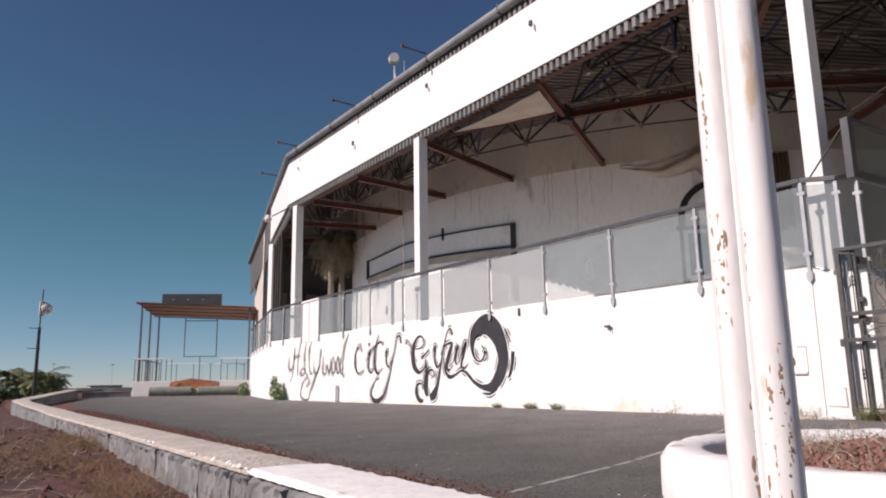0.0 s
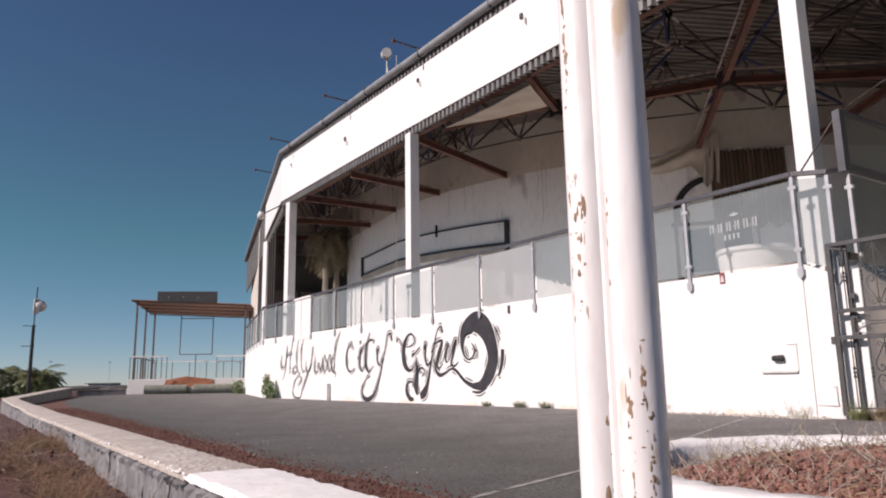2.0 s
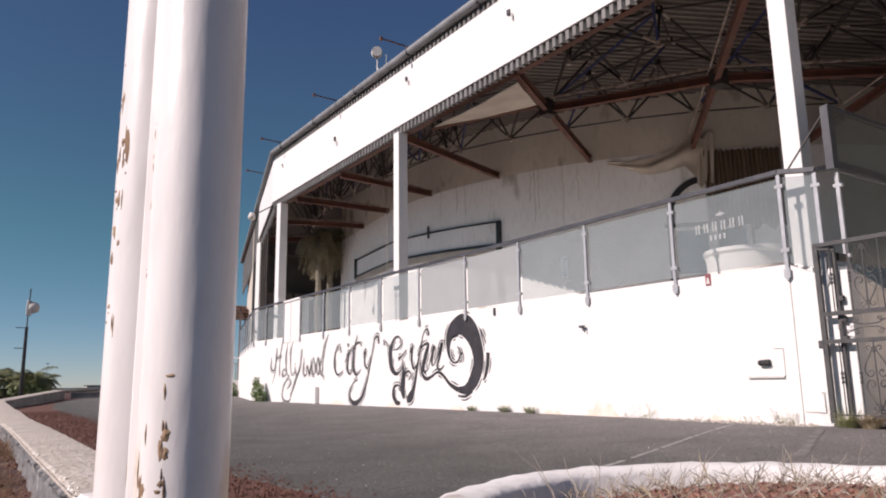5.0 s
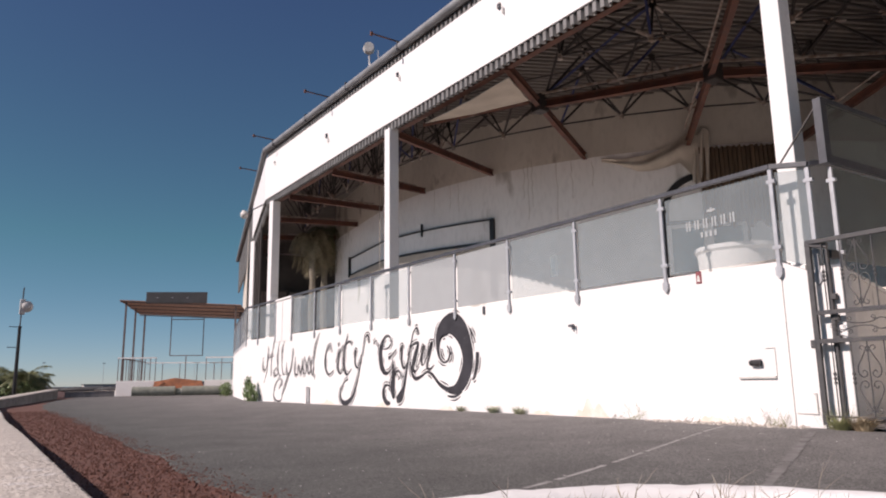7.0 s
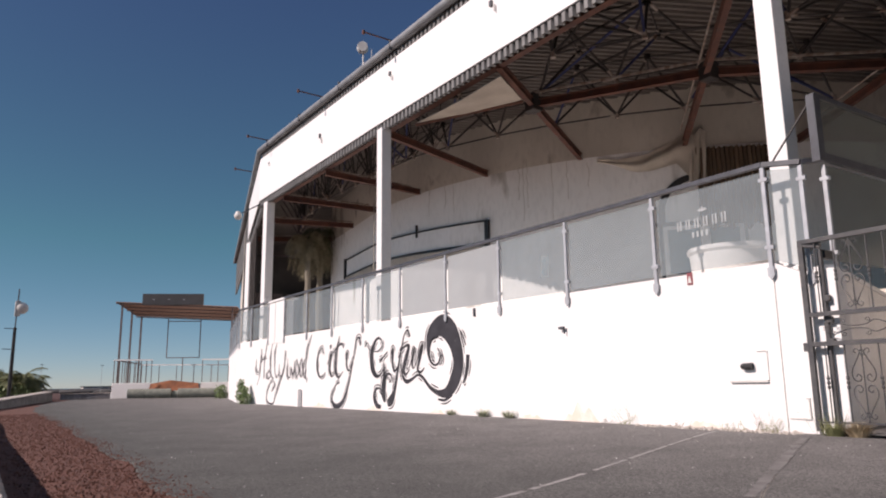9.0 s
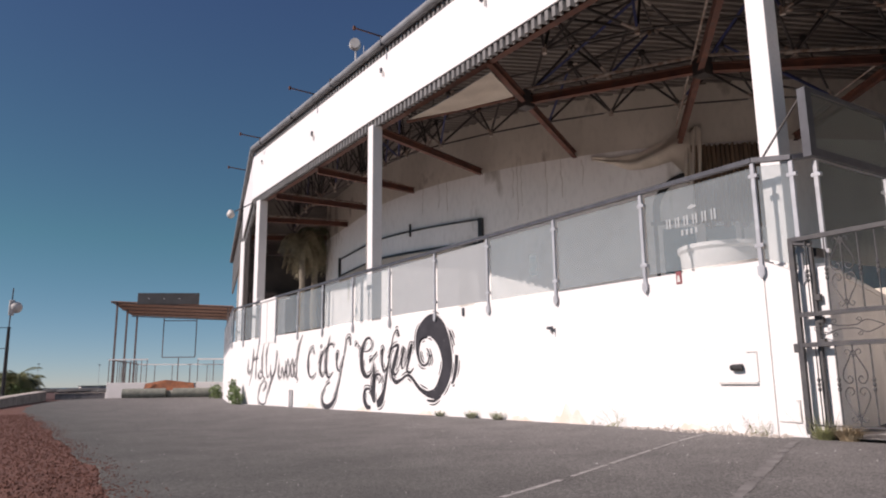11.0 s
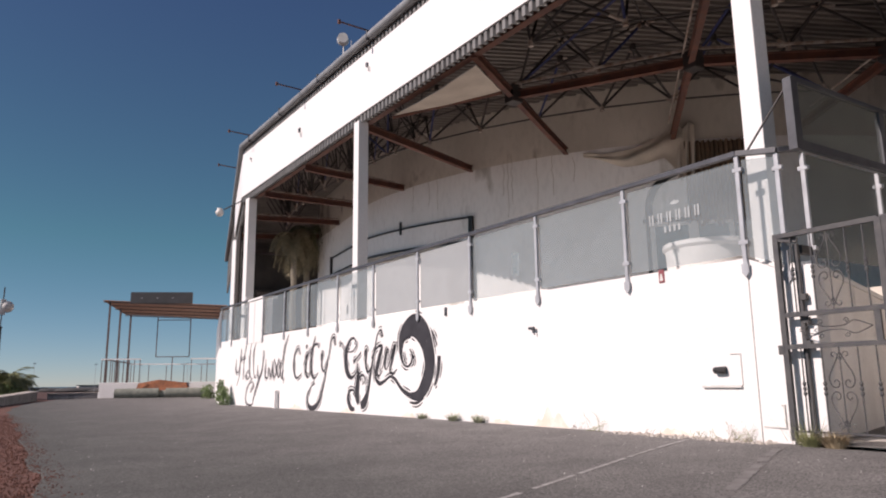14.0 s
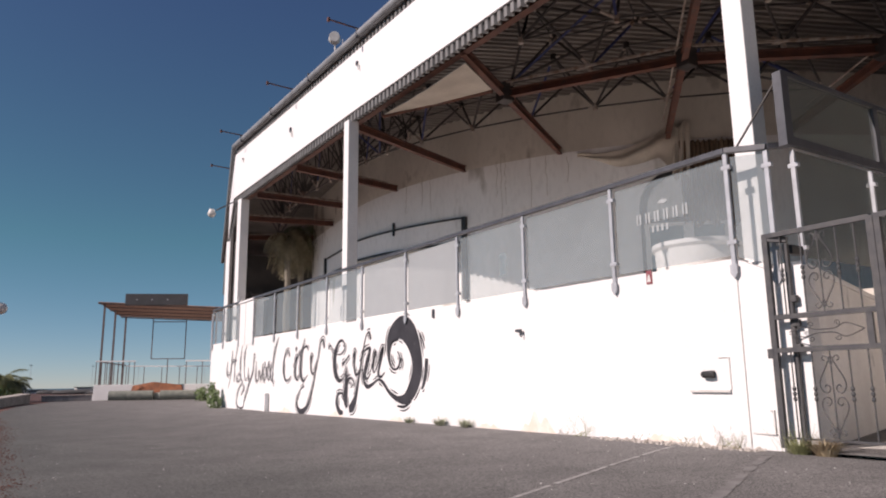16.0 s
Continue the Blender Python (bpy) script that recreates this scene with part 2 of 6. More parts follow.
# ---- mesh helpers ----
def part(name, bm, mat, parent=None, label=""):
    me = bpy.data.meshes.new(name)
    bm.to_mesh(me)
    bm.free()
    me.materials.append(mat)
    ob = new(name, me)
    if parent:
        ob.parent = parent
    if label:
        ob["label"] = label
    return ob


def B():
    return bmesh.new()


def empty(name, x=0, y=0, z=0):
    ob = new(name)
    ob.location = (x, y, z)
    ob.empty_display_size = 0.1
    return ob


def block(bm, lo, hi, bevel=0.0, m=None):
    """An upright box from corner to corner, with its edges bevelled."""
    r = bmesh.ops.create_cube(bm, size=1.0)
    mat = Matrix.Translation([(a + b) / 2 for a, b in zip(lo, hi)]) @ Matrix.Diagonal((*[b - a for a, b in zip(lo, hi)], 1))
    bmesh.ops.transform(bm, matrix=(m or Matrix()) @ mat, verts=r["verts"])
    if bevel:
        es = list({e for v in r["verts"] for e in v.link_edges})
        bmesh.ops.bevel(bm, geom=es, offset=bevel, segments=2, affect='EDGES', profile=0.5)
    return bm


def tube(bm, p, q, r, n=8, r2=None):
    p, q = Vector(p), Vector(q)
    d = q - p
    mat = Matrix.Translation((p + q) / 2) @ d.to_track_quat('Z', 'Y').to_matrix().to_4x4()
    bmesh.ops.create_cone(bm, cap_ends=True, segments=n, radius1=r, radius2=r if r2 is None else r2, depth=d.length, matrix=mat)
    return bm


def sweep(bm, pts, r, n=5):
    """One unbroken round wire through the points."""
    pts = [Vector(p) for p in pts]
    prev = None
    for i, p in enumerate(pts):
        d = (pts[min(i + 1, len(pts) - 1)] - pts[max(i - 1, 0)]).normalized()
        s = d.cross(Vector((1, 0, 0)) if abs(d.x) < 0.9 else Vector((0, 1, 0))).normalized()
        u = d.cross(s)
        ring = [bm.verts.new(p + (s * math.cos(6.2832 * k / n) + u * math.sin(6.2832 * k / n)) * r) for k in range(n)]
        if prev:
            for k in range(n):
                bm.faces.new((prev[k], prev[(k + 1) % n], ring[(k + 1) % n], ring[k]))
        else:
            bm.faces.new(ring[::-1])
        prev = ring
    bm.faces.new(prev)
    return bm


def bar(bm, p, q, w, h, up=(0, 0, 1)):
    """A rectangular bar from p to q, w across and h along up."""
    p, q = Vector(p), Vector(q)
    d = (q - p).normalized()
    s = d.cross(Vector(up)).normalized()
    u = s.cross(d)
    vs = [bm.verts.new(e + s * a * w / 2 + u * b * h / 2) for e in (p, q) for a, b in ((-1, -1), (1, -1), (1, 1), (-1, 1))]
    for f in ((3, 2, 1, 0), (4, 5, 6, 7), (0, 1, 5, 4), (1, 2, 6, 5), (2, 3, 7, 6), (3, 0, 4, 7)):
        bm.faces.new([vs[i] for i in f])
    return bm


def extrude(bm, outline, lift):
    """A closed outline of 3D points swept by the vector lift, capped."""
    lo = [bm.verts.new(p) for p in outline]
    hi = [bm.verts.new(Vector(p) + Vector(lift)) for p in outline]
    k = len(lo)
    bm.faces.new(lo[::-1])
    bm.faces.new(hi)
    for i in range(k):
        bm.faces.new((lo[i], lo[(i + 1) % k], hi[(i + 1) % k], hi[i]))
    bmesh.ops.recalc_face_normals(bm, faces=bm.faces)
    return bm


def ibeam(bm, p, q, w, h, t=0.02):
    """An I-section beam from p to q, its centre line on them."""
    up = Vector((0, 0, 1))
    for dz, ww, hh in ((h / 2 - t / 2, w, t), (-h / 2 + t / 2, w, t), (0, t, h - 2 * t)):
        bar(bm, Vector(p) + up * dz, Vector(q) + up * dz, ww, hh)
    return bm


def ribbed(bm, a, b, down, depth, pitch):
    """A corrugated sheet between the points a and b, swept along down; depth is the ribs' offset vector."""
    a, b, down, depth = Vector(a), Vector(b), Vector(down), Vector(depth)
    n = max(2, int((b - a).length / pitch))
    prev = None
    for i in range(n + 1):
        for f, o in ((0.0, 0), (0.35, 0), (0.5, 1), (0.85, 1)):
            p = a.lerp(b, (i + f) / (n + 1)) + depth * o
            v = (bm.verts.new(p), bm.verts.new(p + down))
            if prev:
                bm.faces.new((prev[0], v[0], v[1], prev[1]))
            prev = v
    return bm


def ribbon(bm, pts, widths, axis_u, axis_v, origin, thick):
    """A flat brush stroke of varying width along pts (u, v), raised by thick."""
    o, au, av, t = Vector(origin), Vector(axis_u), Vector(axis_v), Vector(thick)
    n = len(pts)
    rows = []
    for i, (u, v) in enumerate(pts):
        a, b = pts[max(0, i - 1)], pts[min(n - 1, i + 1)]
        d = math.hypot(b[0] - a[0], b[1] - a[1]) or 1
        nu, nv = -(b[1] - a[1]) / d, (b[0] - a[0]) / d
        w = widths[i] / 2
        l, r = o + au * (u + nu * w) + av * (v + nv * w), o + au * (u - nu * w) + av * (v - nv * w)
        rows.append([bm.verts.new(c) for c in (l, r, l + t, r + t)])
    for p, q in zip(rows, rows[1:]):
        for i, j in ((2, 3), (0, 2), (3, 1)):
            bm.faces.new((p[i], p[j], q[j], q[i]))
    return bm


def smooth_curve(ctrl, per=10):
    """Catmull-Rom through control tuples."""
    c = [ctrl[0], *ctrl, ctrl[-1]]
    out = []
    for i in range(1, len(c) - 2):
        for k in range(per):
            t = k / per
            out.append(tuple(0.5 * (2 * b + (d - a) * t + (2 * a - 5 * b + 4 * d - e) * t * t + (3 * b - a - 3 * d + e) * t ** 3) for a, b, d, e in zip(c[i - 1], c[i], c[i + 1], c[i + 2])))
    return out + [tuple(map(float, ctrl[-1]))]


def soften(ob, angle=35):
    for p in ob.data.polygons:
        p.use_smooth = True
    ob.data.set_sharp_from_angle(angle=radians(angle))
    return ob

# ---- ground ----
W = 9.63                                   # face of the terrace wall


def rise(y):
    return 0.0085 * (y - 5.4)


def yard(x, y):
    """Height of the asphalt yard, which falls from the wall towards the kerb."""
    s = min(1.0, max(0.0, (x - 4.5) / 5.0))
    far = min(1.0, max(0.0, (y - 25) / 20))
    return -0.15 + 0.14 * s * s * (3 - 2 * s) + 0.12 * far * (1 - s)


def sheet(bm, xs, ys, f):
    grid = [[bm.verts.new((x, y, f(x, y))) for x in xs] for y in ys]
    for r0, r1 in zip(grid, grid[1:]):
        for i in range(len(xs) - 1):
            bm.faces.new((r0[i], r0[i + 1], r1[i + 1], r1[i]))
    return bm


def steps(a, b, n):
    return [a + (b - a) * i / n for i in range(n + 1)]


def earth(x, y):
    n = noise.noise((x * 0.9, y * 0.9, 3.0)) * 0.05 + noise.noise((x * 4, y * 4, 8.0)) * 0.018
    if x > 1.5:
        return yard(x, y) - 0.05 if y < 60 else -0.05
    out = min(1.0, max(0.0, (1.3 - x) / 0.6))
    return -0.07 - 0.16 * min(1.0, max(0.0, (9 - y) / 8)) - 0.1 * min(1.0, max(0.0, -x / 4)) - 0.3 * min(1.0, max(0.0, (y - 12) / 20)) * (y < 60) + n * out + (0.05 if y > 60 else 0)


xs = [-400, -150, -60, -25, -12, -7] + steps(-5, 1.3, 42) + [1.55, 2, 3, 4.5, 6, 8, 9.5, 12, 16, 25, 45, 90, 200, 400]
ys = [-300, -100, -40, -15, -6] + steps(-3, 12, 75) + steps(13, 40, 27) + [44, 50, 58, 66, 80, 110, 160]
tagged(soften(part("ground", sheet(B(), xs, ys, earth), M_DIRT)), "dry reddish volcanic earth around the yard", "ground", kind="structure")
edge = lambda y: 2.63 + 0.02 * min(y, 20) + 0.05 * math.sin(y * 1.7) + 0.06 * noise.noise((y * 1.3, 0.5, 0)) + (0.007 * (y - 26) ** 2 if y > 26 else 0)
bm = B()
rows_y = steps(-8, 46, 216)
prev = None
for y in rows_y:
    e = edge(y)
    row = [bm.verts.new((x, y, yard(x, y) - (0.03 if k == 0 else 0))) for k, x in enumerate([e - 0.03, e] + [e + (20 - e) * (i / 24) for i in range(1, 25)])]
    if prev:
        for i in range(len(row) - 1):
            bm.faces.new((prev[i], prev[i + 1], row[i + 1], row[i]))
    prev = row
tagged(soften(part("road", bm, M_ASPHALT)), "worn grey asphalt yard with patches", "asphalt yard", kind="structure")
# gravel strip between kerb and asphalt
bm = B()
prev = None
for y in rows_y:
    row = [bm.verts.new((x, y, yard(x, y) - 0.012 + 0.012 * noise.noise((x * 9, y * 9, 1)))) for x in steps(1.5, edge(y) + 0.05, 14)]
    if prev:
        for i in range(len(row) - 1):
            bm.faces.new((prev[i], prev[i + 1], row[i + 1], row[i]))
    prev = row
tagged(part("gravel_strip", bm, M_GRAVEL), "strip of red volcanic gravel along the kerb", "gravel", kind="structure")


def pebble_field(name, label, count, place, size, mat, seed, cat="gravel"):
    rnd = random.Random(seed)
    vs, fs = [], []
    ico = bmesh.new()
    bmesh.ops.create_icosphere(ico, subdivisions=1, radius=1.0)
    bv, bf = [v.co.copy() for v in ico.verts], [[v.index for v in f.verts] for f in ico.faces]
    ico.free()
    for _ in range(count):
        x, y, z = place(rnd)
        s = size[0] + (size[1] - size[0]) * rnd.random() ** 3
        o = len(vs)
        e = Euler((rnd.random() * 6, rnd.random() * 6, rnd.random() * 6)).to_matrix()
        sx, sy, sz = s * (0.7 + rnd.random() * 0.6), s * (0.7 + rnd.random() * 0.6), s * (0.5 + rnd.random() * 0.4)
        for v in bv:
            k = 0.75 + rnd.random() * 0.5
            p = e @ Vector((v.x * sx * k, v.y * sy * k, v.z * sz * k))
            vs.append((x + p.x, y + p.y, z + p.z))
        fs += [[i + o for i in f] for f in bf]
    me = bpy.data.meshes.new(name)
    me.from_pydata(vs, [], fs)
    me.materials.append(mat)
    return tagged(new(name, me), label, cat, kind="stuff")


def on_strip(r):
    y = 2.0 + 24 * r.random() ** 2
    x = min(1.68 + (edge(y) - 1.62) * r.random() ** 0.85 + abs(r.gauss(0, 0.14)), edge(y) + 0.55)
    return x, y, yard(x, y)


pebble_field("loose_gravel", "loose red and grey volcanic gravel beside the kerb", 24000, on_strip, (0.003, 0.013), M_STONE, 4)


def on_asphalt(r):
    y = 2 + 12 * r.random()
    x = 3 + 6.5 * r.random()
    return x, y, yard(x, y)


pebble_field("asphalt_grit", "small loose grit on the asphalt", 420, on_asphalt, (0.003, 0.009), M_PALE, 5, "grit")


def on_earth(r):
    y = -1 + 14 * r.random() ** 1.3
    x = 1.2 - 4.5 * r.random() ** 1.4
    return x, y, earth(x, y)


pebble_field("earth_stones", "scattered lava stones on dry earth", 2500, on_earth, (0.008, 0.04), M_STONE, 6, "stones")


def ground_line(a, b, w, gaps, seed):
    bm = B()
    rnd = random.Random(seed)
    n = 70
    for i in range(n):
        if rnd.random() < gaps:
            continue
        q = [Vector(a).lerp(Vector(b), (i + k) / n) for k in (0, 1)]
        d = (q[1] - q[0]).normalized()
        s = Vector((-d.y, d.x, 0)) * w / 2 * (0.6 + 0.5 * rnd.random())
        bm.faces.new([bm.verts.new((v.x, v.y, yard(v.x, v.y) + 0.0035)) for v in (q[0] - s, q[1] - s, q[1] + s, q[0] + s)])
    return bm


# pale slab added to bounce sunlight onto the stair wall
bm = block(B(), (9.72, -6, -0.3), (20, 4.85, 0.02), 0.01)
tagged(part("pavement", bm, M_PAVE), "pale paving behind the gate, added to bounce light", "paving", kind="structure")
bm = B()
for k in range(40):
    y = 4.8 - 0.09 * k
    w, w2 = (0.5 + 0.2 * noise.noise((v * 2, 0.3, 0)) for v in (y, y - 0.09))
    bm.faces.new([bm.verts.new(v) for v in ((9.45, y - 0.09, 0.026), (9.75 + w2, y - 0.09, 0.026), (9.75 + w, y, 0.026), (9.45, y, 0.026))])
tagged(part("dirt_strip", bm, M_ASPHALT), "grey trodden dirt under the gate", "dirt", kind="structure")
tagged(part("parking_line", ground_line((9.3, 6.17, 0), (2.9, 3.73, 0), 0.055, 0.06, 1), M_LINE), "worn white parking line on asphalt", "road line", kind="structure")
tagged(part("parking_line", ground_line((9.3, 5.0, 0), (4.2, 2.55, 0), 0.1, 0.25, 2), M_FADED), "faded white parking line on asphalt", "road line", kind="structure")


# ---- kerb: a low wall with a worn cement top ----
def kerb_x(y):
    ease = min(1.0, max(0.0, (y - 4) / 10))
    return 1.22 - 0.12 * ease * ease * (3 - 2 * ease) + 0.012 * math.sin(y * 0.8) + 0.21 * max(0.0, y - 29.5)


def kerb_rise(y):
    return 0.02 * max(0.0, y - 27)


def kerb_piece(y0, y1, n, width, top, wob, seed, side):
    rnd = random.Random(seed)
    bm = B()
    prev = None
    cuts = []
    if side:
        y = y0 + 0.3
        while y < min(y1, 24):
            cuts.append(y)
            y += rnd.uniform(0.25, 2.0)
    ys_ = sorted([(y0 + (y1 - y0) * (i / n) ** 1.7, 0.0) for i in range(n + 1)] + [(c + d, k * rnd.uniform(0.5, 1.2)) for c in cuts for d, k in ((-0.016, 0.0), (-0.004, 0.03), (0.006, 0.035), (0.014, 0.0))])
    for y, dent in ys_:
        xo, xi = kerb_x(y), kerb_x(y) + width + 0.012 * y * 0.3
        j = lambda a: (rnd.random() - 0.5) * a * wob
        zb = -0.42 if side else top - 0.025
        rough = lambda z: 0.022 * noise.noise((y * 5, z * 4, seed)) + 0.014 * noise.noise((y * 19, z * 9, seed)) if side else 0.0
        prof = [(xo + dent * 0.5 + j(0.02), zb)] + [(xo - 0.006 + dent + j(0.01) + rough(z), z) for z in (zb + (top - zb) * q / 9 for q in range(1, 9))] + [(xo + dent + j(0.035), top - 0.02 + j(0.015)), (xo + 0.03 + j(0.03), top + j(0.012)),
                ((xo * 2 + xi) / 3, top + 0.006 + j(0.01)), ((xo + xi * 2) / 3, top + 0.006 + j(0.01)), (xi - 0.03 + j(0.03), top + j(0.012)), (xi + j(0.03), top - 0.03 + j(0.015)), (xi + j(0.01), zb)]
        row = [bm.verts.new((x, y, z + kerb_rise(y))) for x, z in prof]
        if prev:
            for i in range(len(row) - 1):
                bm.faces.new((prev[i + 1], prev[i], row[i], row[i + 1]))
        else:
            bm.faces.new(row)
        prev = row
    bm.faces.new(prev[::-1])
    bmesh.ops.recalc_face_normals(bm, faces=bm.faces)
    return bm


kerb = tagged(part("kerb", kerb_piece(3.72, 44, 700, 0.40, 0.085, 1.35, 3, True), M_KERBSIDE), "low grey concrete kerb wall with a worn beige cement top", "kerb", kind="structure")
part("kerb_top", kerb_piece(3.74, 44, 520, 0.415, 0.112, 0.5, 7, False), M_KERBTOP, kerb, "pitted beige cement capping")
kerb2 = tagged(part("kerb", kerb_piece(1.6, 3.72, 60, 0.42, 0.085, 1.4, 5, True), M_KERBSIDE), "grey kerb wall end under flaking white paint", "kerb", kind="structure")
part("kerb_top", kerb_piece(1.58, 3.76, 70, 0.44, 0.118, 0.7, 9, False), M_KERBWHITE, kerb2, "thick flaking white painted capping")
rnd = random.Random(21)
vs, fs = [], []
for k in range(80):
    y = 3.8 + 20 * rnd.random() ** 1.6
    x = kerb_x(y) + 0.012 + abs(rnd.gauss(0, 0.02)) - 0.012
    o, m = len(vs), 7
    sx, sy = rnd.uniform(0.003, 0.012), rnd.uniform(0.006, 0.035)
    for i in range(m):
        a = 6.283 * i / m
        vs.append((x + sx * math.cos(a) * rnd.uniform(0.6, 1.3), y + sy * math.sin(a) * rnd.uniform(0.6, 1.3), 0.117 + rnd.uniform(0, 0.004) - (0.008 if math.cos(a) < -0.3 else 0)))
    vs.append((x, y, 0.122))
    fs += [[o + i, o + (i + 1) % m, o + m] for i in range(m)]
me = bpy.data.meshes.new("paint_flakes")
me.from_pydata(vs, [], fs)
me.materials.append(M_KERBWHITE)
tagged(new("paint_flakes", me), "white paint flakes along the outer kerb edge", "paint flakes", kind="stuff")
# far low wall that closes the yard
bm = B()
bar(bm, (5.6, 50.0, 0.08), (8.4, 49.2, 0.12), 0.4, 0.34)
far_kerb = tagged(part("kerb", bm, M_KERBSIDE), "low grey concrete wall at the far end of the yard", "kerb", kind="structure")
part("kerb_top", bar(B(), (5.55, 50.0, 0.275), (8.42, 49.2, 0.315), 0.46, 0.04), M_KERBTOP, far_kerb, "pale cement capping")

# ---- terrace wall ----
DIR2 = Vector((0.247, 0.969, 0))           # direction of the second side of the building
K1 = Vector((W, 27.5, 0))
K2 = K1 + DIR2 * 11.7
bm = B()
extrude(bm, [(W, 5.43, -0.3), (W, 27.5, -0.3), (W, 27.5, 2.05 + rise(27.5)), (W, 5.43, 2.05)], (0.25, 0, 0))
tagged(part("wall_front", bm, M_WHITE), "long white painted terrace wall with a hand-painted mural", "wall", kind="structure")
bm = B()
extrude(bm, [K1 + Vector((0, 0, -0.3)), K2 + Vector((0, 0, -0.3)), K2 + Vector((0, 0, 2.26)), K1 + Vector((0, 0, 2.05 + rise(27.5)))], (0.25, 0, 0))
tagged(part("wall_side", bm, M_WHITE), "white painted terrace wall turning away", "wall", kind="structure")
bm = B()
extrude(bm, [(W, 5.428, -0.3), (W, 5.428, 2.045), (W + 0.02, 5.06, 1.87), (W + 0.02, 5.06, -0.3)], (0.1, 0, 0))
tagged(part("wall_end", bm, M_WHITE), "white painted wall end beside the iron gate", "wall", kind="structure")
# floor slab out of sight, kept pale to bounce sunlight up under the roof
bm = B()
extrude(bm, [(W + 0.26, 5.55, 1.98), (W + 0.26, 27.5, 2.1), (K2.x, K2.y, 2.15), (24, 45, 2.15), (30, 20, 2.0), (30, 7.2, 1.98), (15.88, 7.13, 1.98)], (0, 0, 0.1))
tagged(part("terrace_floor", bm, M_FLOOR), "unseen terrace floor slab, pale to bounce light", "floor", kind="structure")

# ---- fascia and roof ----
FX = 10.07                                 # face of the fascia
F1 = Vector((FX, 27.1, 0))
F2 = F1 + DIR2 * 7.9                       # end of the white fascia
F3 = F1 + DIR2 * 25.5


def low(y):
    return 7.67 + (0.022 if y < 16.8 else 0.011) * (y - 16.8)


def high(y):
    return 9.28 + (0.021 if y < 16.8 else 0.022) * (y - 16.8)


bm = B()
extrude(bm, [(FX, -6, low(-6)), (FX, 16.8, low(16.8)), (FX, 27.1, low(27.1)), (FX, 27.1, high(27.1)), (FX, 16.8, high(16.8)), (FX, -6, high(-6))], (0.05, 0, 0))
tagged(part("fascia_front", bm, M_FASCIA), "long plain white fascia panel under the roof edge", "fascia", kind="structure")
bm = B()
a, b = low(27.1), high(27.1)
extrude(bm, [F1 + Vector((0, 0, a)), F2 + Vector((0, 0, a)), F2 + Vector((0, 0, b)), F1 + Vector((0, 0, b))], (0.05, 0, 0))
tagged(part("fascia_side", bm, M_FASCIA), "white fascia panel on the next side of the roof", "fascia", kind="structure")
# corrugated sheet behind the panel: shows as teeth below it and a ribbed band above it
bm = B()
for p, q in (((FX + 0.07, -6), (FX + 0.07, 16.8)), ((FX + 0.07, 16.8), (FX + 0.07, 27.1))):
    n = int((q[1] - p[1]) / 0.2)
    prev = None
    for i in range(n + 1):
        for f, o in ((0.0, 0), (0.3, 0), (0.5, 0.1), (0.8, 0.1)):
            y = p[1] + (q[1] - p[1]) * min(1, (i + f) / n)
            v = (bm.verts.new((FX + 0.06 + o, y, low(y) - 0.22)), bm.verts.new((FX + 0.06 + o, y, high(y) + 0.35)))
            if prev:
                bm.faces.new((prev[0], v[0], v[1], prev[1]))
            prev = v
ob = tagged(part("corrugated_cladding", bm, M_SHEET), "grey weathered corrugated sheet behind the fascia", "cladding", kind="structure")
so = ob.modifiers.new("thick", 'SOLIDIFY')
so.thickness = 0.03
bm = B()
ribbed(bm, F1 + Vector((0.1, 0, high(27.1) + 0.25)), F3 + Vector((0.1, 0, high(27.1) - 0.05)), (0, 0, -2.3), (0.1, -0.03, 0), 0.2)
tagged(part("corrugated_cladding", bm, M_SHEET), "grey brown corrugated sheet on the side of the roof", "cladding", kind="structure")
# gutter along the roof edge
bm = B()
top = lambda y: high(y) + 0.35
tube(bm, (FX - 0.03, -6, top(-6)), (FX - 0.03, 16.8, top(16.8)), 0.12, 14)
tube(bm, (FX - 0.03, 16.8, top(16.8)), (FX - 0.03, 27.15, top(27.2)), 0.12, 14)
tube(bm, (FX - 0.03, 27.15, top(27.2)), F3 + Vector((-0.03, 0, top(27.2) - 0.3)), 0.12, 14)
tagged(soften(part("gutter", bm, M_GUTTER)), "round grey metal gutter along the roof edge", "gutter", kind="structure")
bm = B()
for y in steps(-4, 26, 9):
    block(bm, (FX - 0.155, y - 0.03, top(y) - 0.13), (FX + 0.1, y + 0.03, top(y) + 0.13), 0.01)
tagged(part("gutter_brackets", bm, M_RAIL), "small grey gutter brackets", "gutter", kind="structure")
# roof deck: corrugated sheet, ribs running inwards from the fascia
CX, CY, CR = 29.0, 23.7, 14.95             # axis and radius of the round inner wall
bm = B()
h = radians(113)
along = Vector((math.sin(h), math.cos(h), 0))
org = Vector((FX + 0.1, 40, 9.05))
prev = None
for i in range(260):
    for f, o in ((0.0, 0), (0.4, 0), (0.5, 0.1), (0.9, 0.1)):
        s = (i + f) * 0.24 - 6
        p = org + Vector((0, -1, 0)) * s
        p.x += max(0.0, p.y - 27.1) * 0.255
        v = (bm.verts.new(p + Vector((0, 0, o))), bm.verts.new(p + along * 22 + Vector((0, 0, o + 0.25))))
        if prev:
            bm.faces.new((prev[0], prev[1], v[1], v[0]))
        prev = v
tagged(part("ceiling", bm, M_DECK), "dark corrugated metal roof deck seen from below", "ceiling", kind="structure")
bm = B()
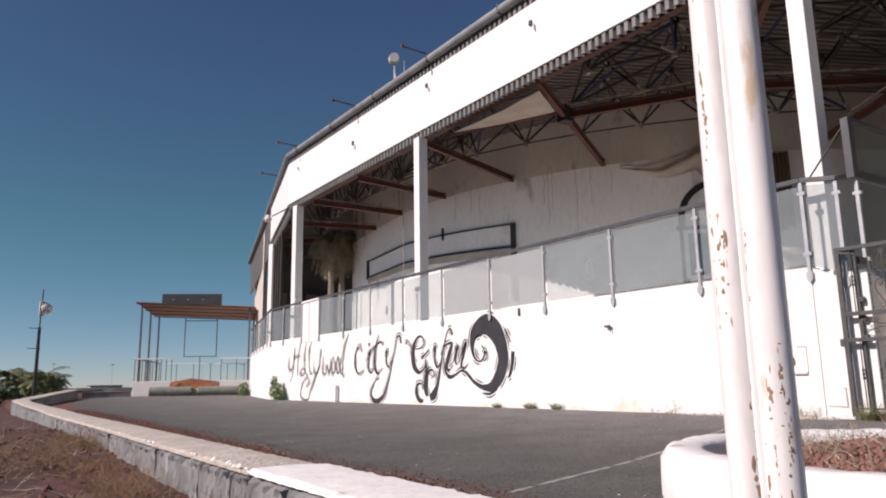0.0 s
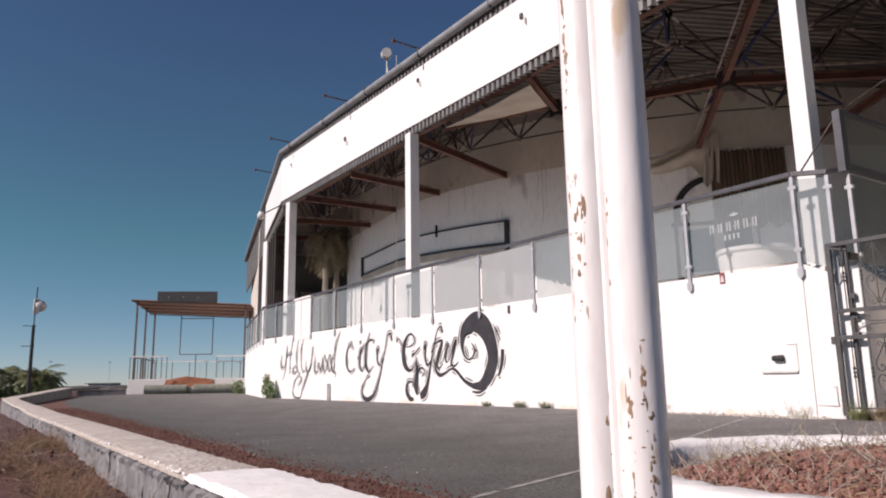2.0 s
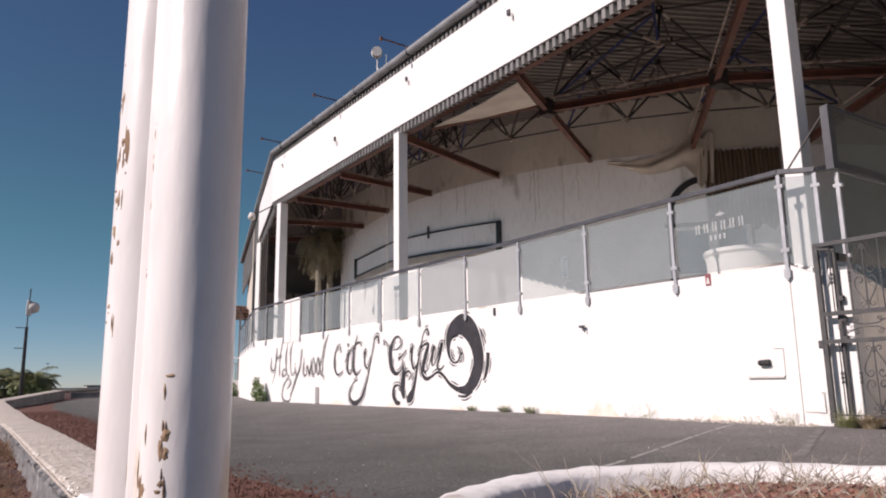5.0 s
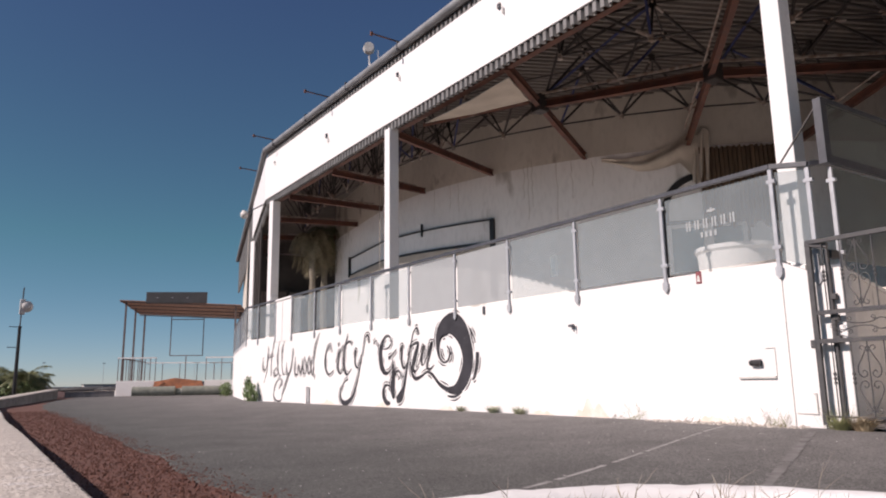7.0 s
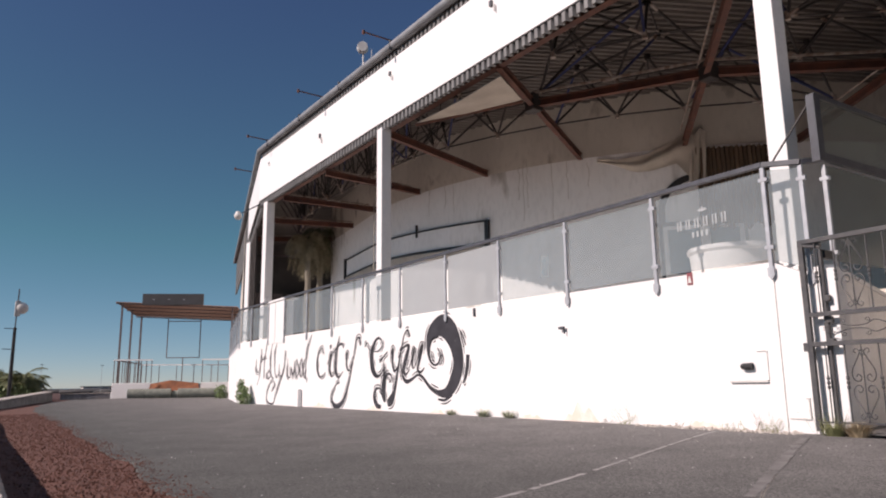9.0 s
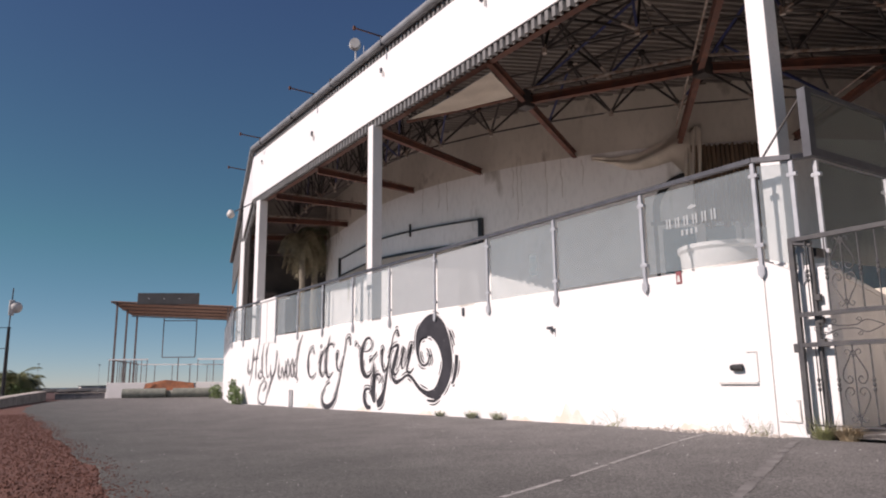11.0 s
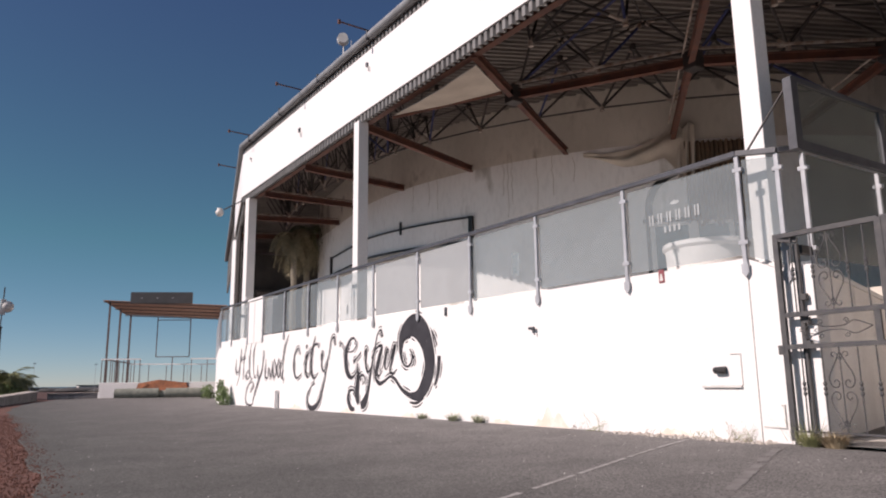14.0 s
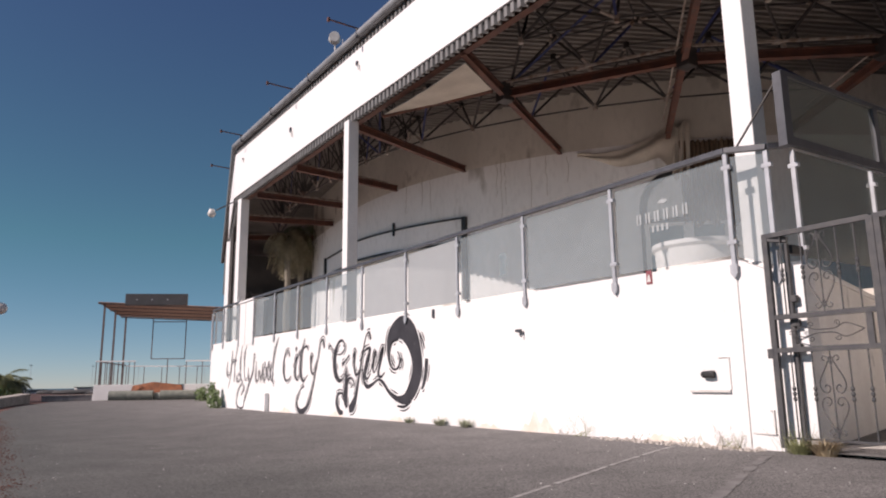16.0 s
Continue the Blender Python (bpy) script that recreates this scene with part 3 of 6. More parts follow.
extrude(bm, [(FX + 0.1, -10, 9.38), (FX + 0.1, 27.1, 9.6), (F3.x, F3.y, 9.5), (45, 50, 10.5), (45, -10, 10.5)], (0, 0, 0.06))
tagged(part("roof", bm, M_SHEET), "grey sheet roof over the terrace", "roof", kind="structure")


def on_ring(phi, r, z=0.0):
    a = radians(phi)
    return Vector((CX + r * math.cos(a), CY + r * math.sin(a), z))


def inner_wall(z0, z1, out=0.0):
    """The round wall from the stage to its straight end, as a strip of thick blocks."""
    bm = B()
    pts = [on_ring(p, CR + out) for p in steps(256, 177, 60)] + [Vector((14.98 - out, 31.2, 0))]
    back = [on_ring(p, CR - 0.3) for p in steps(256, 177, 60)] + [Vector((15.3, 31.2, 0))]
    rows = [[bm.verts.new((v.x, v.y, z)) for v, z in ((p, z0), (p, z1), (q, z1), (q, z0))] for p, q in zip(pts, back)]
    for r0, r1 in zip(rows, rows[1:]):
        for i in range(4):
            bm.faces.new((r0[i], r0[(i + 1) % 4], r1[(i + 1) % 4], r1[i]))
    bm.faces.new(rows[0][::-1])
    bm.faces.new(rows[-1])
    bmesh.ops.recalc_face_normals(bm, faces=bm.faces)
    return bm


tagged(soften(part("wall_inner", inner_wall(2.0, 7.36, 0.004), M_PLASTER)), "curved white plaster wall behind the terrace", "wall", kind="structure")
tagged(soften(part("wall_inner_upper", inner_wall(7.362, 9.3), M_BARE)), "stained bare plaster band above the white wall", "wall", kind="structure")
# closing walls beyond, added to bounce sun and block sky in the stair court
for nm, lo, hi in (("wall_bounce_end", (15.9, -3.3, -0.3), (16.2, 4.8, 9.3)), ("wall_stair_low", (15.9, 4.802, -0.3), (16.2, 7.3, 2.3)), ("wall_block_far", (10.2, -3.6, -0.3), (16.2, -3.3, 9.3))):
    tagged(part(nm, block(B(), lo, hi), M_BARE), "plain added wall closing the stair court and shaping its light", "wall", kind="structure")
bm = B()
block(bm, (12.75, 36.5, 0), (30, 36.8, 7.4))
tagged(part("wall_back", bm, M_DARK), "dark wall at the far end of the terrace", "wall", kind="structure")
bm = B()
p, q = K2 + DIR2 * 0.2, F3
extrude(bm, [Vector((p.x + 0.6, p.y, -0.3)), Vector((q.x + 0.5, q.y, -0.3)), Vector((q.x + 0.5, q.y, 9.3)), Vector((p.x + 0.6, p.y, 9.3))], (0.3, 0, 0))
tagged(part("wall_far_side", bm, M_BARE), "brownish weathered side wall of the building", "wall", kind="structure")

# ---- steel roof frame ----
PHIS = (152, 164, 176, 188, 200.2, 212.6, 224.2, 236.5)


def outer_point(phi):
    """Where a radial beam meets the fascia line."""
    c = Vector((CX, CY, 0))
    d = (on_ring(phi, 1) - c)
    t = (FX + 0.25 - CX) / d.x
    p = c + d * t
    if p.y > 27.1:
        n = Vector((DIR2.y, -DIR2.x, 0))
        t = n.dot(F1 + Vector((0.25, 0, 0)) - c) / n.dot(d)
        p = c + d * t
    return p


for k, phi in enumerate(PHIS):
    o, i = outer_point(phi), on_ring(phi, CR - 0.02)
    if phi < 170:
        i = on_ring(phi, 13.6)
    o.z, i.z = 7.42 + 0.05 * (k < 3), 7.42
    beam = tagged(part("roof_beam", ibeam(B(), o, i, 0.13, 0.2), M_BEAM), "rust red steel I-beam running in from the fascia", "steel beam", "radial roof beams")
    # white flaking service pipe and web rods that ride on the beam
    bm = B()
    side = Vector((0, 0, 1)).cross((i - o).normalized())
    tube(bm, o + side * 0.14 + Vector((0, 0, 0.2)), i.lerp(o, 0.08) + side * 0.14 + Vector((0, 0, 0.2)), 0.025, 6)
    part("pipe", bm, M_RODLIGHT, beam, "flaking whitish pipe along the beam")
rp = [Vector((12.43, 13.1, 7.42)), Vector((14.62, 9.63, 7.42)), Vector((17.8, 7.2, 7.42)), Vector((22.0, 4.6, 7.42))]
for a, b in zip(rp, rp[1:]):
    tagged(part("roof_beam", ibeam(B(), a, b, 0.14, 0.2), M_BEAM), "rust red steel cross beam under the roof", "steel beam", "cross roof beams")
    off = Vector((a.y - b.y, b.x - a.x, 0)).normalized() * -0.12 + Vector((0, 0, 0.24))
    tagged(part("roof_angle", bar(B(), a + off, b + off, 0.05, 0.05), M_RODLIGHT), "flaking whitish steel angle above the cross beam", "steel angle", "roof angles")
for p in rp[:3]:
    bm = block(B(), p - Vector((0.16, 0.16, 0.2)), p + Vector((0.16, 0.16, 0.24)), 0.02)
    tagged(part("beam_plate", bm, M_ROD), "dark bolted plate where two beams meet", "steel joint", "beam joints")


def truss(name, label, pts, z0, z1, spread, mat_rod, seed):
    """Lower nodes with rods fanning to the deck, and light chords between the nodes."""
    rnd = random.Random(seed)
    t = tagged(empty(name, *pts[0]), label, "roof truss", "roof trusses")
    inv = Matrix.Translation(-Vector(pts[0]))

    def add(nm, bm, mat, lab=""):
        bmesh.ops.transform(bm, matrix=inv, verts=bm.verts)
        part(nm, bm, mat, t, lab)
    for k, p in enumerate(pts):
        p = Vector(p)
        add("node", tube(B(), p + Vector((0, 0, -0.08)), p + Vector((0, 0, 0.12)), 0.05, 8), M_RODLIGHT, "pale steel joint")
        for j in range(4):
            a = radians(45 + 90 * j) + 0.5
            q = p + Vector((math.cos(a) * spread, math.sin(a) * spread, z1 - z0))
            q.x = max(q.x, FX + 0.3 + max(0.0, q.y - 27.1) * 0.255)
            m = M_RODBLUE if (k + j) % 9 == 3 and k == 1 else mat_rod
            rod_ = B()
            tube(rod_, p, q, 0.021, 6)
            add("rod", rod_, m)
            if rnd.random() < 0.45:
                add("rod_end", tube(B(), p.lerp(q, 0.02), p.lerp(q, rnd.uniform(0.1, 0.2)), 0.03, 6), M_RODLIGHT, "flaking white rod end")
        for j in range(2):
            a = radians(90 * j + 180 * rnd.random()) + 0.2
            q = p + Vector((math.cos(a) * spread * 0.55, math.sin(a) * spread * 0.55, z1 - z0))
            q.x = max(q.x, FX + 0.3 + max(0.0, q.y - 27.1) * 0.255)
            add("rod", tube(B(), p, q, 0.018, 6), mat_rod)
    for a, b in zip(pts, pts[1:]):
        add("chord", tube(B(), a, b, 0.022, 6), mat_rod)
    return t


for k in range(len(PHIS) - 1):
    a, b = PHIS[k], PHIS[k + 1]
    if b > 201:
        continue
    p, q = (outer_point(v).lerp(on_ring(v, CR), 0.45) for v in (a, b))
    pts = [tuple(p.lerp(q, s) + Vector((0, 0, 7.62))) for s in (0.03, 0.36, 0.68, 0.97)]
    truss("roof_truss", "dark steel space truss between the roof beams", pts, 7.62, 9.05, 0.9, M_ROD, 20 + k)


def bay_truss(label, low_nodes, top_lines, seed):
    """Pyramids of rods: each low node carries rods to the next nodes of two top chords."""
    rnd = random.Random(seed)
    t = tagged(empty("roof_truss", *low_nodes[0]), label, "roof truss", "roof trusses")
    inv = Matrix.Translation(-Vector(low_nodes[0]))

    def add(nm, bm, mat, lab=""):
        bmesh.ops.transform(bm, matrix=inv, verts=bm.verts)
        part(nm, bm, mat, t, lab)

    def rod(p, q, mat=M_ROD, r=0.032):
        add("rod", tube(B(), p, q, r, 7), mat)
        for e, f in ((p, q), (q, p)):
            if rnd.random() < 0.35:
                add("rod_end", tube(B(), e.lerp(f, 0.01), e.lerp(f, rnd.uniform(0.08, 0.17)), r + 0.006, 7), M_RODLIGHT, "flaking white rod end")
    for p in low_nodes:
        p = Vector(p)
        add("node", tube(B(), p + Vector((0, 0, -0.09)), p + Vector((0, 0, 0.1)), 0.06, 8), M_RODLIGHT, "pale steel joint")
        for n, line in enumerate(top_lines):
            near = sorted(line, key=lambda v: (Vector(v) - p).length)[:2]
            for j, v in enumerate(near):
                rod(p, Vector(v), M_RODBLUE if rnd.random() < 0.14 else M_ROD)
    for a, b in zip(low_nodes, low_nodes[1:]):
        rod(Vector(a), Vector(b), r=0.024)
    for line in top_lines:
        for a, b in zip(line, line[1:]):
            rod(Vector(a), Vector(b), r=0.024)
        for v in line:
            v = Vector(v)
            add("node", tube(B(), v + Vector((0, 0, -0.09)), v + Vector((0, 0, 0.07)), 0.075, 8), M_ROD)
    for a, b in zip(*top_lines):
        rod(Vector(a), Vector(b), r=0.022)
    return t


low_line, top_in, top_out, top_far = [], [], [], []
for a, b in zip(rp, rp[1:]):
    d = (b - a).normalized()
    n = Vector((-d.y, d.x, 0))
    for s in ((0.04, 0.5) if a is not rp[2] else (0.04, 0.4, 0.8)):
        low_line.append(tuple(a.lerp(b, s) + Vector((0, 0, 0.25))))
    for s in (0.26, 0.74):
        c = a.lerp(b, s) + Vector((0, 0, 1.43))
        top_in.append(tuple(c + n * 0.55))
        top_out.append(tuple(c - n * 1.15))
        top_far.append(tuple(c - n * 2.6))
bay_truss("dark steel space truss over the cross beam", low_line, (top_in, top_out), 40)
low_out = [tuple(Vector(p).lerp(Vector(q), 0.5) - Vector((0, 0, 1.15))) for p, q in zip(top_out, top_far)]
low_out = [v for v in low_out if v[0] > FX + 0.4]
bay_truss("dark steel space truss between the fascia and the cross beam", low_out, (top_out, [v for v in top_far if v[0] > FX + 0.3]), 41)
low_ring = [tuple(on_ring(v, 17.05, 7.8)) for v in (188, 194, 200, 206, 212, 217.8, 223.8, 230.2, 236.5)]
ring_a = [tuple(on_ring(v, 16.2, 8.98)) for v in (191, 197, 203, 209, 214.9, 220.8, 227, 233.3)]
ring_b = [tuple(on_ring(v, 17.9, 8.98)) for v in (191, 197, 203, 209, 214.9, 220.8, 227, 233.3)]
bay_truss("dark steel ring truss in front of the round wall", low_ring, (ring_a, ring_b), 44)
# edge beam under the fascia
bm = B()
ibeam(bm, (FX + 0.3, -4, low(-4) - 0.09), (FX + 0.3, 16.8, low(16.8) - 0.09), 0.16, 0.2)
ibeam(bm, (FX + 0.3, 16.8, low(16.8) - 0.09), (FX + 0.3, 27.1, low(27.1) - 0.09), 0.16, 0.2)
tagged(part("edge_beam", bm, M_BEAM), "rust red steel edge beam under the fascia", "steel beam")


# ---- columns ----
def column(p, top, s, label, turn=0.0):
    bm = B()
    block(bm, (-s / 2, -s / 2, 0), (s / 2, s / 2, top - p[2]), 0.012)
    ob = tagged(part("column", bm, M_COLUMN), label, "column", "terrace columns")
    ob.matrix_world = pose(*p, 0, 0, turn)
    return ob


column((10.18, 16.78, 2.1), 7.5, 0.29, "square white painted terrace column")
cb = column((10.25, 26.4, 2.1), 7.6, 0.32, "square white column with flaking paint at mid height", 6)
bm = B()
for k in range(5):
    bmesh.ops.create_icosphere(bm, subdivisions=2, radius=0.09, matrix=Matrix.Translation((-0.12 + 0.06 * k, -0.17 + 0.02 * k, 1.55 + 0.09 * (k % 3))) @ Matrix.Diagonal((1, 0.6, 1.6, 1)))
part("peeling_patch", bm, M_COLUMN, cb, "lump of peeling white paint")
column((12.15, 34.6, 2.1), 7.6, 0.34, "square white terrace column on the far side", 14)
column((10.08, 5.395, 2.0), 7.25, 0.265, "square white painted column beside the gate")


# ---- glass balustrade ----
rail = tagged(empty("balustrade"), "long steel and dusty sky-tinted glass balustrade on the terrace wall", "balustrade")


def post(x, y, z0, z1):
    bm = B()
    bar(bm, (0, 0, 0.05), (0, 0, z1 - z0), 0.05, 0.035, (1, 0, 0))
    t = part("post", bm, M_STEEL, rail, "flat stainless steel post with a pointed foot")
    t.location = (x, y, z0)
    bm = B()
    extrude(bm, [(-0.025, -0.045, 0.1), (-0.025, -0.045, 0.0), (-0.025, 0.0, -0.06), (-0.025, 0.045, 0.0), (-0.025, 0.045, 0.1)], (0.02, 0, 0))
    part("foot", bm, M_STEEL, t)
    for z in (0.35, z1 - z0 - 0.17):
        bm = B()
        block(bm, (-0.02, -0.06, z - 0.025), (0.03, 0.06, z + 0.025), 0.006)
        part("clamp", bm, M_STEEL, t)
    return t


POSTS = (5.42, 7.23, 9.12, 11.0, 12.88, 14.87, 16.85, 18.8, 20.66, 22.6, 24.16, 26.0, 27.4)
for y in POSTS:
    post(W - 0.022, y, 1.88 + rise(y), 3.27 + rise(y))
bm = B()
bar(bm, (W - 0.02, 5.42, 3.30), (W - 0.02, 22.6, 3.3 + rise(22.6)), 0.075, 0.06)
bar(bm, (W - 0.02, 24.16, 3.3 + rise(24.16)), (W - 0.02, 27.45, 3.3 + rise(27.45)), 0.075, 0.06)
bar(bm, K1 + Vector((0, 0.02, 3.3 + rise(27.5))), K2 + Vector((0, 0, 3.55)), 0.075, 0.06)
part("handrail", bm, M_RAIL, rail, "long grey metal handrail over the glass panels")
for n, (a, b) in enumerate(zip(POSTS, POSTS[1:])):
    if a == 22.6:
        continue
    bm = B()
    y0, y1 = a + 0.05, b - 0.05
    extrude(bm, [(W + 0.012, y0, 2.09 + rise(y0)), (W + 0.012, y1, 2.09 + rise(y1)), (W + 0.012, y1, 3.22 + rise(y1)), (W + 0.012, y0, 3.22 + rise(y0))], (0.012, 0, 0))
    frosted = a in (11.0, 12.88)
    ob = part("glass_panel", bm, M_FROST if frosted else M_GLASS, rail, "hazy frosted glass balustrade panel" if frosted else "dusty clear glass balustrade panel")
    ob.visible_shadow = False
for s in (1.0, 2.9, 4.8, 6.7, 8.6, 10.5):
    p = K1 + DIR2 * s
    post(p.x - 0.03, p.y, 1.9 + rise(27.5), 3.28 + rise(27.5))
    q = K1 + DIR2 * (s + 1.8)
    bm = B()
    extrude(bm, [p + Vector((0.02, 0, 2.28)), q + Vector((0.02, 0, 2.28)), q + Vector((0.02, 0, 3.42)), p + Vector((0.02, 0, 3.42))], (0.012, 0, 0))
    part("glass_panel", bm, M_GLASS, rail, "dusty clear glass balustrade panel").visible_shadow = False
bm = B()
block(bm, (W - 0.01, 22.64, 2.0), (W + 0.3, 23.5, 3.40), 0.01)
block(bm, (W - 0.012, 23.53, 2.0), (W + 0.3, 24.12, 3.40), 0.01)
block(bm, (W - 0.05, 22.5, 3.40), (W + 0.4, 24.2, 3.47), 0.01)
tagged(part("masonry_box", bm, M_WHITE), "white masonry box standing in the balustrade", "masonry box")
# short return of the balustrade beside the gate
R1, R2 = Vector((W - 0.02, 5.42, 0)), Vector((9.72, 4.98, 0))
bm = B()
bar(bm, R1 + Vector((0, 0, 3.30)), R2 + Vector((0, 0, 3.24)), 0.075, 0.06)
bar(bm, R2 + Vector((0, 0, 3.24)), (9.95, 4.86, 3.27), 0.075, 0.06)
part("handrail", bm, M_RAIL, rail, "short grey handrail return beside the gate")
post(9.72, 4.99, 1.75, 3.2)
post(9.98, 4.84, 1.75, 3.2)
bm = B()
extrude(bm, [(W, 5.38, 2.06), (9.72, 5.02, 1.93), (9.72, 5.02, 3.18), (W, 5.38, 3.22)], (0.012, 0, 0))
part("glass_panel", bm, M_GLASS, rail, "dusty clear glass panel at the corner of the terrace").visible_shadow = False
for x0, x1 in ((10.02, 11.55), (11.6, 13.2), (13.25, 14.9)):
    bm = B()
    block(bm, (x0, 4.83, 2.0), (x1, 4.842, 3.2))
    part("glass_panel", bm, M_SMOKE, rail, "greenish dusty sky-tinted glass panel beside the stair").visible_shadow = False
for x in (11.58, 13.22):
    post(x, 4.82, 1.75, 3.2)
# raised glass screen over the stair side
scr = tagged(empty("glass_screen", 9.79, 4.78, 3.25), "grey steel framed smoked glass screen above the balustrade", "glass screen")
for nm, p, q, w, h in (("frame_post", (0, 0, -0.05), (0, 0, 0.8), 0.13, 0.1), ("bottom_rail", (0, 0, 0.02), (5.2, 0, 0.02), 0.06, 0.1), ("top_rail", (0, 0, 0.8), (5.2, 0, 0.8), 0.06, 0.06),
                       ("mullion", (1.95, 0, 0.05), (1.95, 0, 0.8), 0.1, 0.06), ("mullion", (3.9, 0, 0.05), (3.9, 0, 0.8), 0.1, 0.06)):
    part(nm, bar(B(), p, q, w, h, (0, 1, 0) if p[0] == q[0] else (0, 0, 1)), M_RAIL, scr)
for x0, x1 in ((0.1, 1.9), (2.0, 3.85), (3.95, 5.2)):
    part("pane", block(B(), (x0, -0.006, 0.07), (x1, 0.006, 0.77)), M_SMOKE, scr).visible_shadow = False
bm = B()
tube(bm, (9.66, 5.3, 3.32), (9.76, 4.8, 3.98), 0.014, 6)
tagged(part("stay_rod", bm, M_ROD), "thin dark stay rod propping the glass screen", "stay rod")
# stair side wall behind the gate
bm = B()
extrude(bm, [(9.95, 4.86, -0.3), (15.88, 6.8, -0.3), (15.88, 7.1, -0.3), (9.95, 5.1, -0.3)], (0, 0, 2.2))
tagged(part("wall_stair", bm, M_GREYWALL), "grey rendered stair wall behind the gate", "wall", kind="structure")
bm = B()
extrude(bm, [(9.95, 4.835, 1.905), (15.88, 6.775, 1.905), (15.88, 7.12, 1.905), (9.95, 5.12, 1.905)], (0, 0, 0.06))
tagged(part("trim", bm, M_WHITE), "white ledge on the stair wall", "ledge", kind="structure")
bm = B()
block(bm, (9.72, 4.72, -0.3), (9.948, 5.055, 1.89), 0.006)
block(bm, (9.9, 5.252, -0.3), (10.25, 5.53, 2.0))
tagged(part("wall_pier", bm, M_WHITE), "white painted pier behind the gate", "wall", kind="structure")


# ---- wrought iron gate ----
def arc_tube(bm, pts, r, n=5):
    return sweep(bm, pts, r, n)


def spiral(cx, cz, r0, turns, start, sgn, n=18):
    out = []
    for i in range(n + 1):
        t = i / n
        a = start + sgn * turns * 2 * math.pi * t
        r = r0 * (1 - 0.72 * t)
        out.append((0, cx + r * math.cos(a), cz + r * math.sin(a)))
    return out


def gate(x, y0, width, label):
    """A gate leaf in the wall line, y falling from its hinge post."""
    t = tagged(empty("iron_gate", x, y0, 0.03), label, "gate", "gate leaves")
    add = lambda nm, bm, lab="": part(nm, bm, M_IRON, t, lab)
    for yy, w in ((-0.03, 0.06), (-width, 0.07)):
        add("stile", bar(B(), (0, yy, 0), (0, yy, 2.2), w, 0.05, (1, 0, 0)))
    for z in (0.98, 1.32, 2.19):
        add("rail", bar(B(), (0, 0, z), (0, -width, z), 0.045, 0.05))
    add("rail", bar(B(), (0, 0, 0.1), (0, -width, 0.1), 0.03, 0.02))
    for yy in (-0.19, -0.41, -0.775, -0.955):
        for z0, z1 in ((0.1, 0.98), (1.32, 2.19)):
            bm = tube(B(), (0, yy, z0), (0, yy, z1), 0.0085, 6)
            zc = z0 + (z1 - z0) * 0.5
            for d in (-0.05, 0, 0.05):
                bmesh.ops.create_uvsphere(bm, u_segments=8, v_segments=6, radius=0.02, matrix=Matrix.Translation((0, yy, zc + d)) @ Matrix.Diagonal((1, 1, 1.3, 1)))
            add("baluster", bm)
    yc = -0.59
    for zc in (0.53, 1.755):
        add("rod", tube(B(), (0, yc, zc - 0.43), (0, yc, zc + 0.43), 0.008, 6))
        for s in (-1, 1):
            for u in (-1, 1):
                bm = B()
                arc_tube(bm, smooth_curve([(0, yc + s * 0.008, zc + u * 0.37), (0, yc + s * 0.055, zc + u * 0.27), (0, yc + s * 0.115, zc + u * 0.16), (0, yc + s * 0.125, zc + u * 0.08),
                                           (0, yc + s * 0.09, zc + u * 0.025), (0, yc + s * 0.045, zc + u * 0.03), (0, yc + s * 0.03, zc + u * 0.07), (0, yc + s * 0.06, zc + u * 0.1), (0, yc + s * 0.08, zc + u * 0.075)], 4), 0.007)
                arc_tube(bm, smooth_curve([(0, yc + s * 0.008, zc + u * 0.3), (0, yc + s * 0.03, zc + u * 0.36), (0, yc + s * 0.065, zc + u * 0.38), (0, yc + s * 0.085, zc + u * 0.35), (0, yc + s * 0.06, zc + u * 0.33)], 4), 0.006)
                add("scroll", bm)
    for s in (-1, 1):
        bm = B()
        pts = smooth_curve([(0, -0.2, 1.15 + s * 0.01), (0, -0.36, 1.15 + s * 0.05), (0, -0.48, 1.15 + s * 0.02), (0, -0.66, 1.15 + s * 0.02), (0, -0.78, 1.15 + s * 0.065), (0, -0.95, 1.15)], 5)
        arc_tube(bm, pts, 0.006)
        for yc in (-0.3, -0.43, -0.7):
            arc_tube(bm, spiral(yc, 1.15 + s * 0.07, 0.03, 1.1, 0, s, 10), 0.005)
        add("scroll", bm)
    add("mid_stile", bar(B(), (0, -width * 0.9, 0.98), (0, -width * 0.9, 1.32), 0.06, 0.03, (1, 0, 0)))
    add("lock", block(B(), (-0.03, -0.02, 0.9), (0.03, 0.05, 1.0), 0.006), "black lock box")
    return t


gate(9.6, 5.05, 1.12, "black wrought iron gate with scrolls and balusters")
gate(9.6, 3.9, 1.12, "black wrought iron gate leaf with scrolls")
bm = B()
bar(bm, (9.67, 4.84, 0.0), (9.67, 4.84, 2.12), 0.045, 0.045, (1, 0, 0))
for z in (1.0, 1.25, 1.5):
    block(bm, (9.64, 4.77, z), (9.7, 4.84, z + 0.07), 0.005)
bar(bm, (9.67, 4.82, 2.16), (9.6, 5.05, 2.2), 0.07, 0.06)
tagged(part("gate_post", bm, M_IRON), "black square iron post that carries the gate", "gate post")
bm = B()
block(bm, (9.75, 4.82, 2.02), (9.98, 4.9, 2.12), 0.01)
tagged(part("black_box", bm, M_BLACK), "small black box under the glass screen", "box")

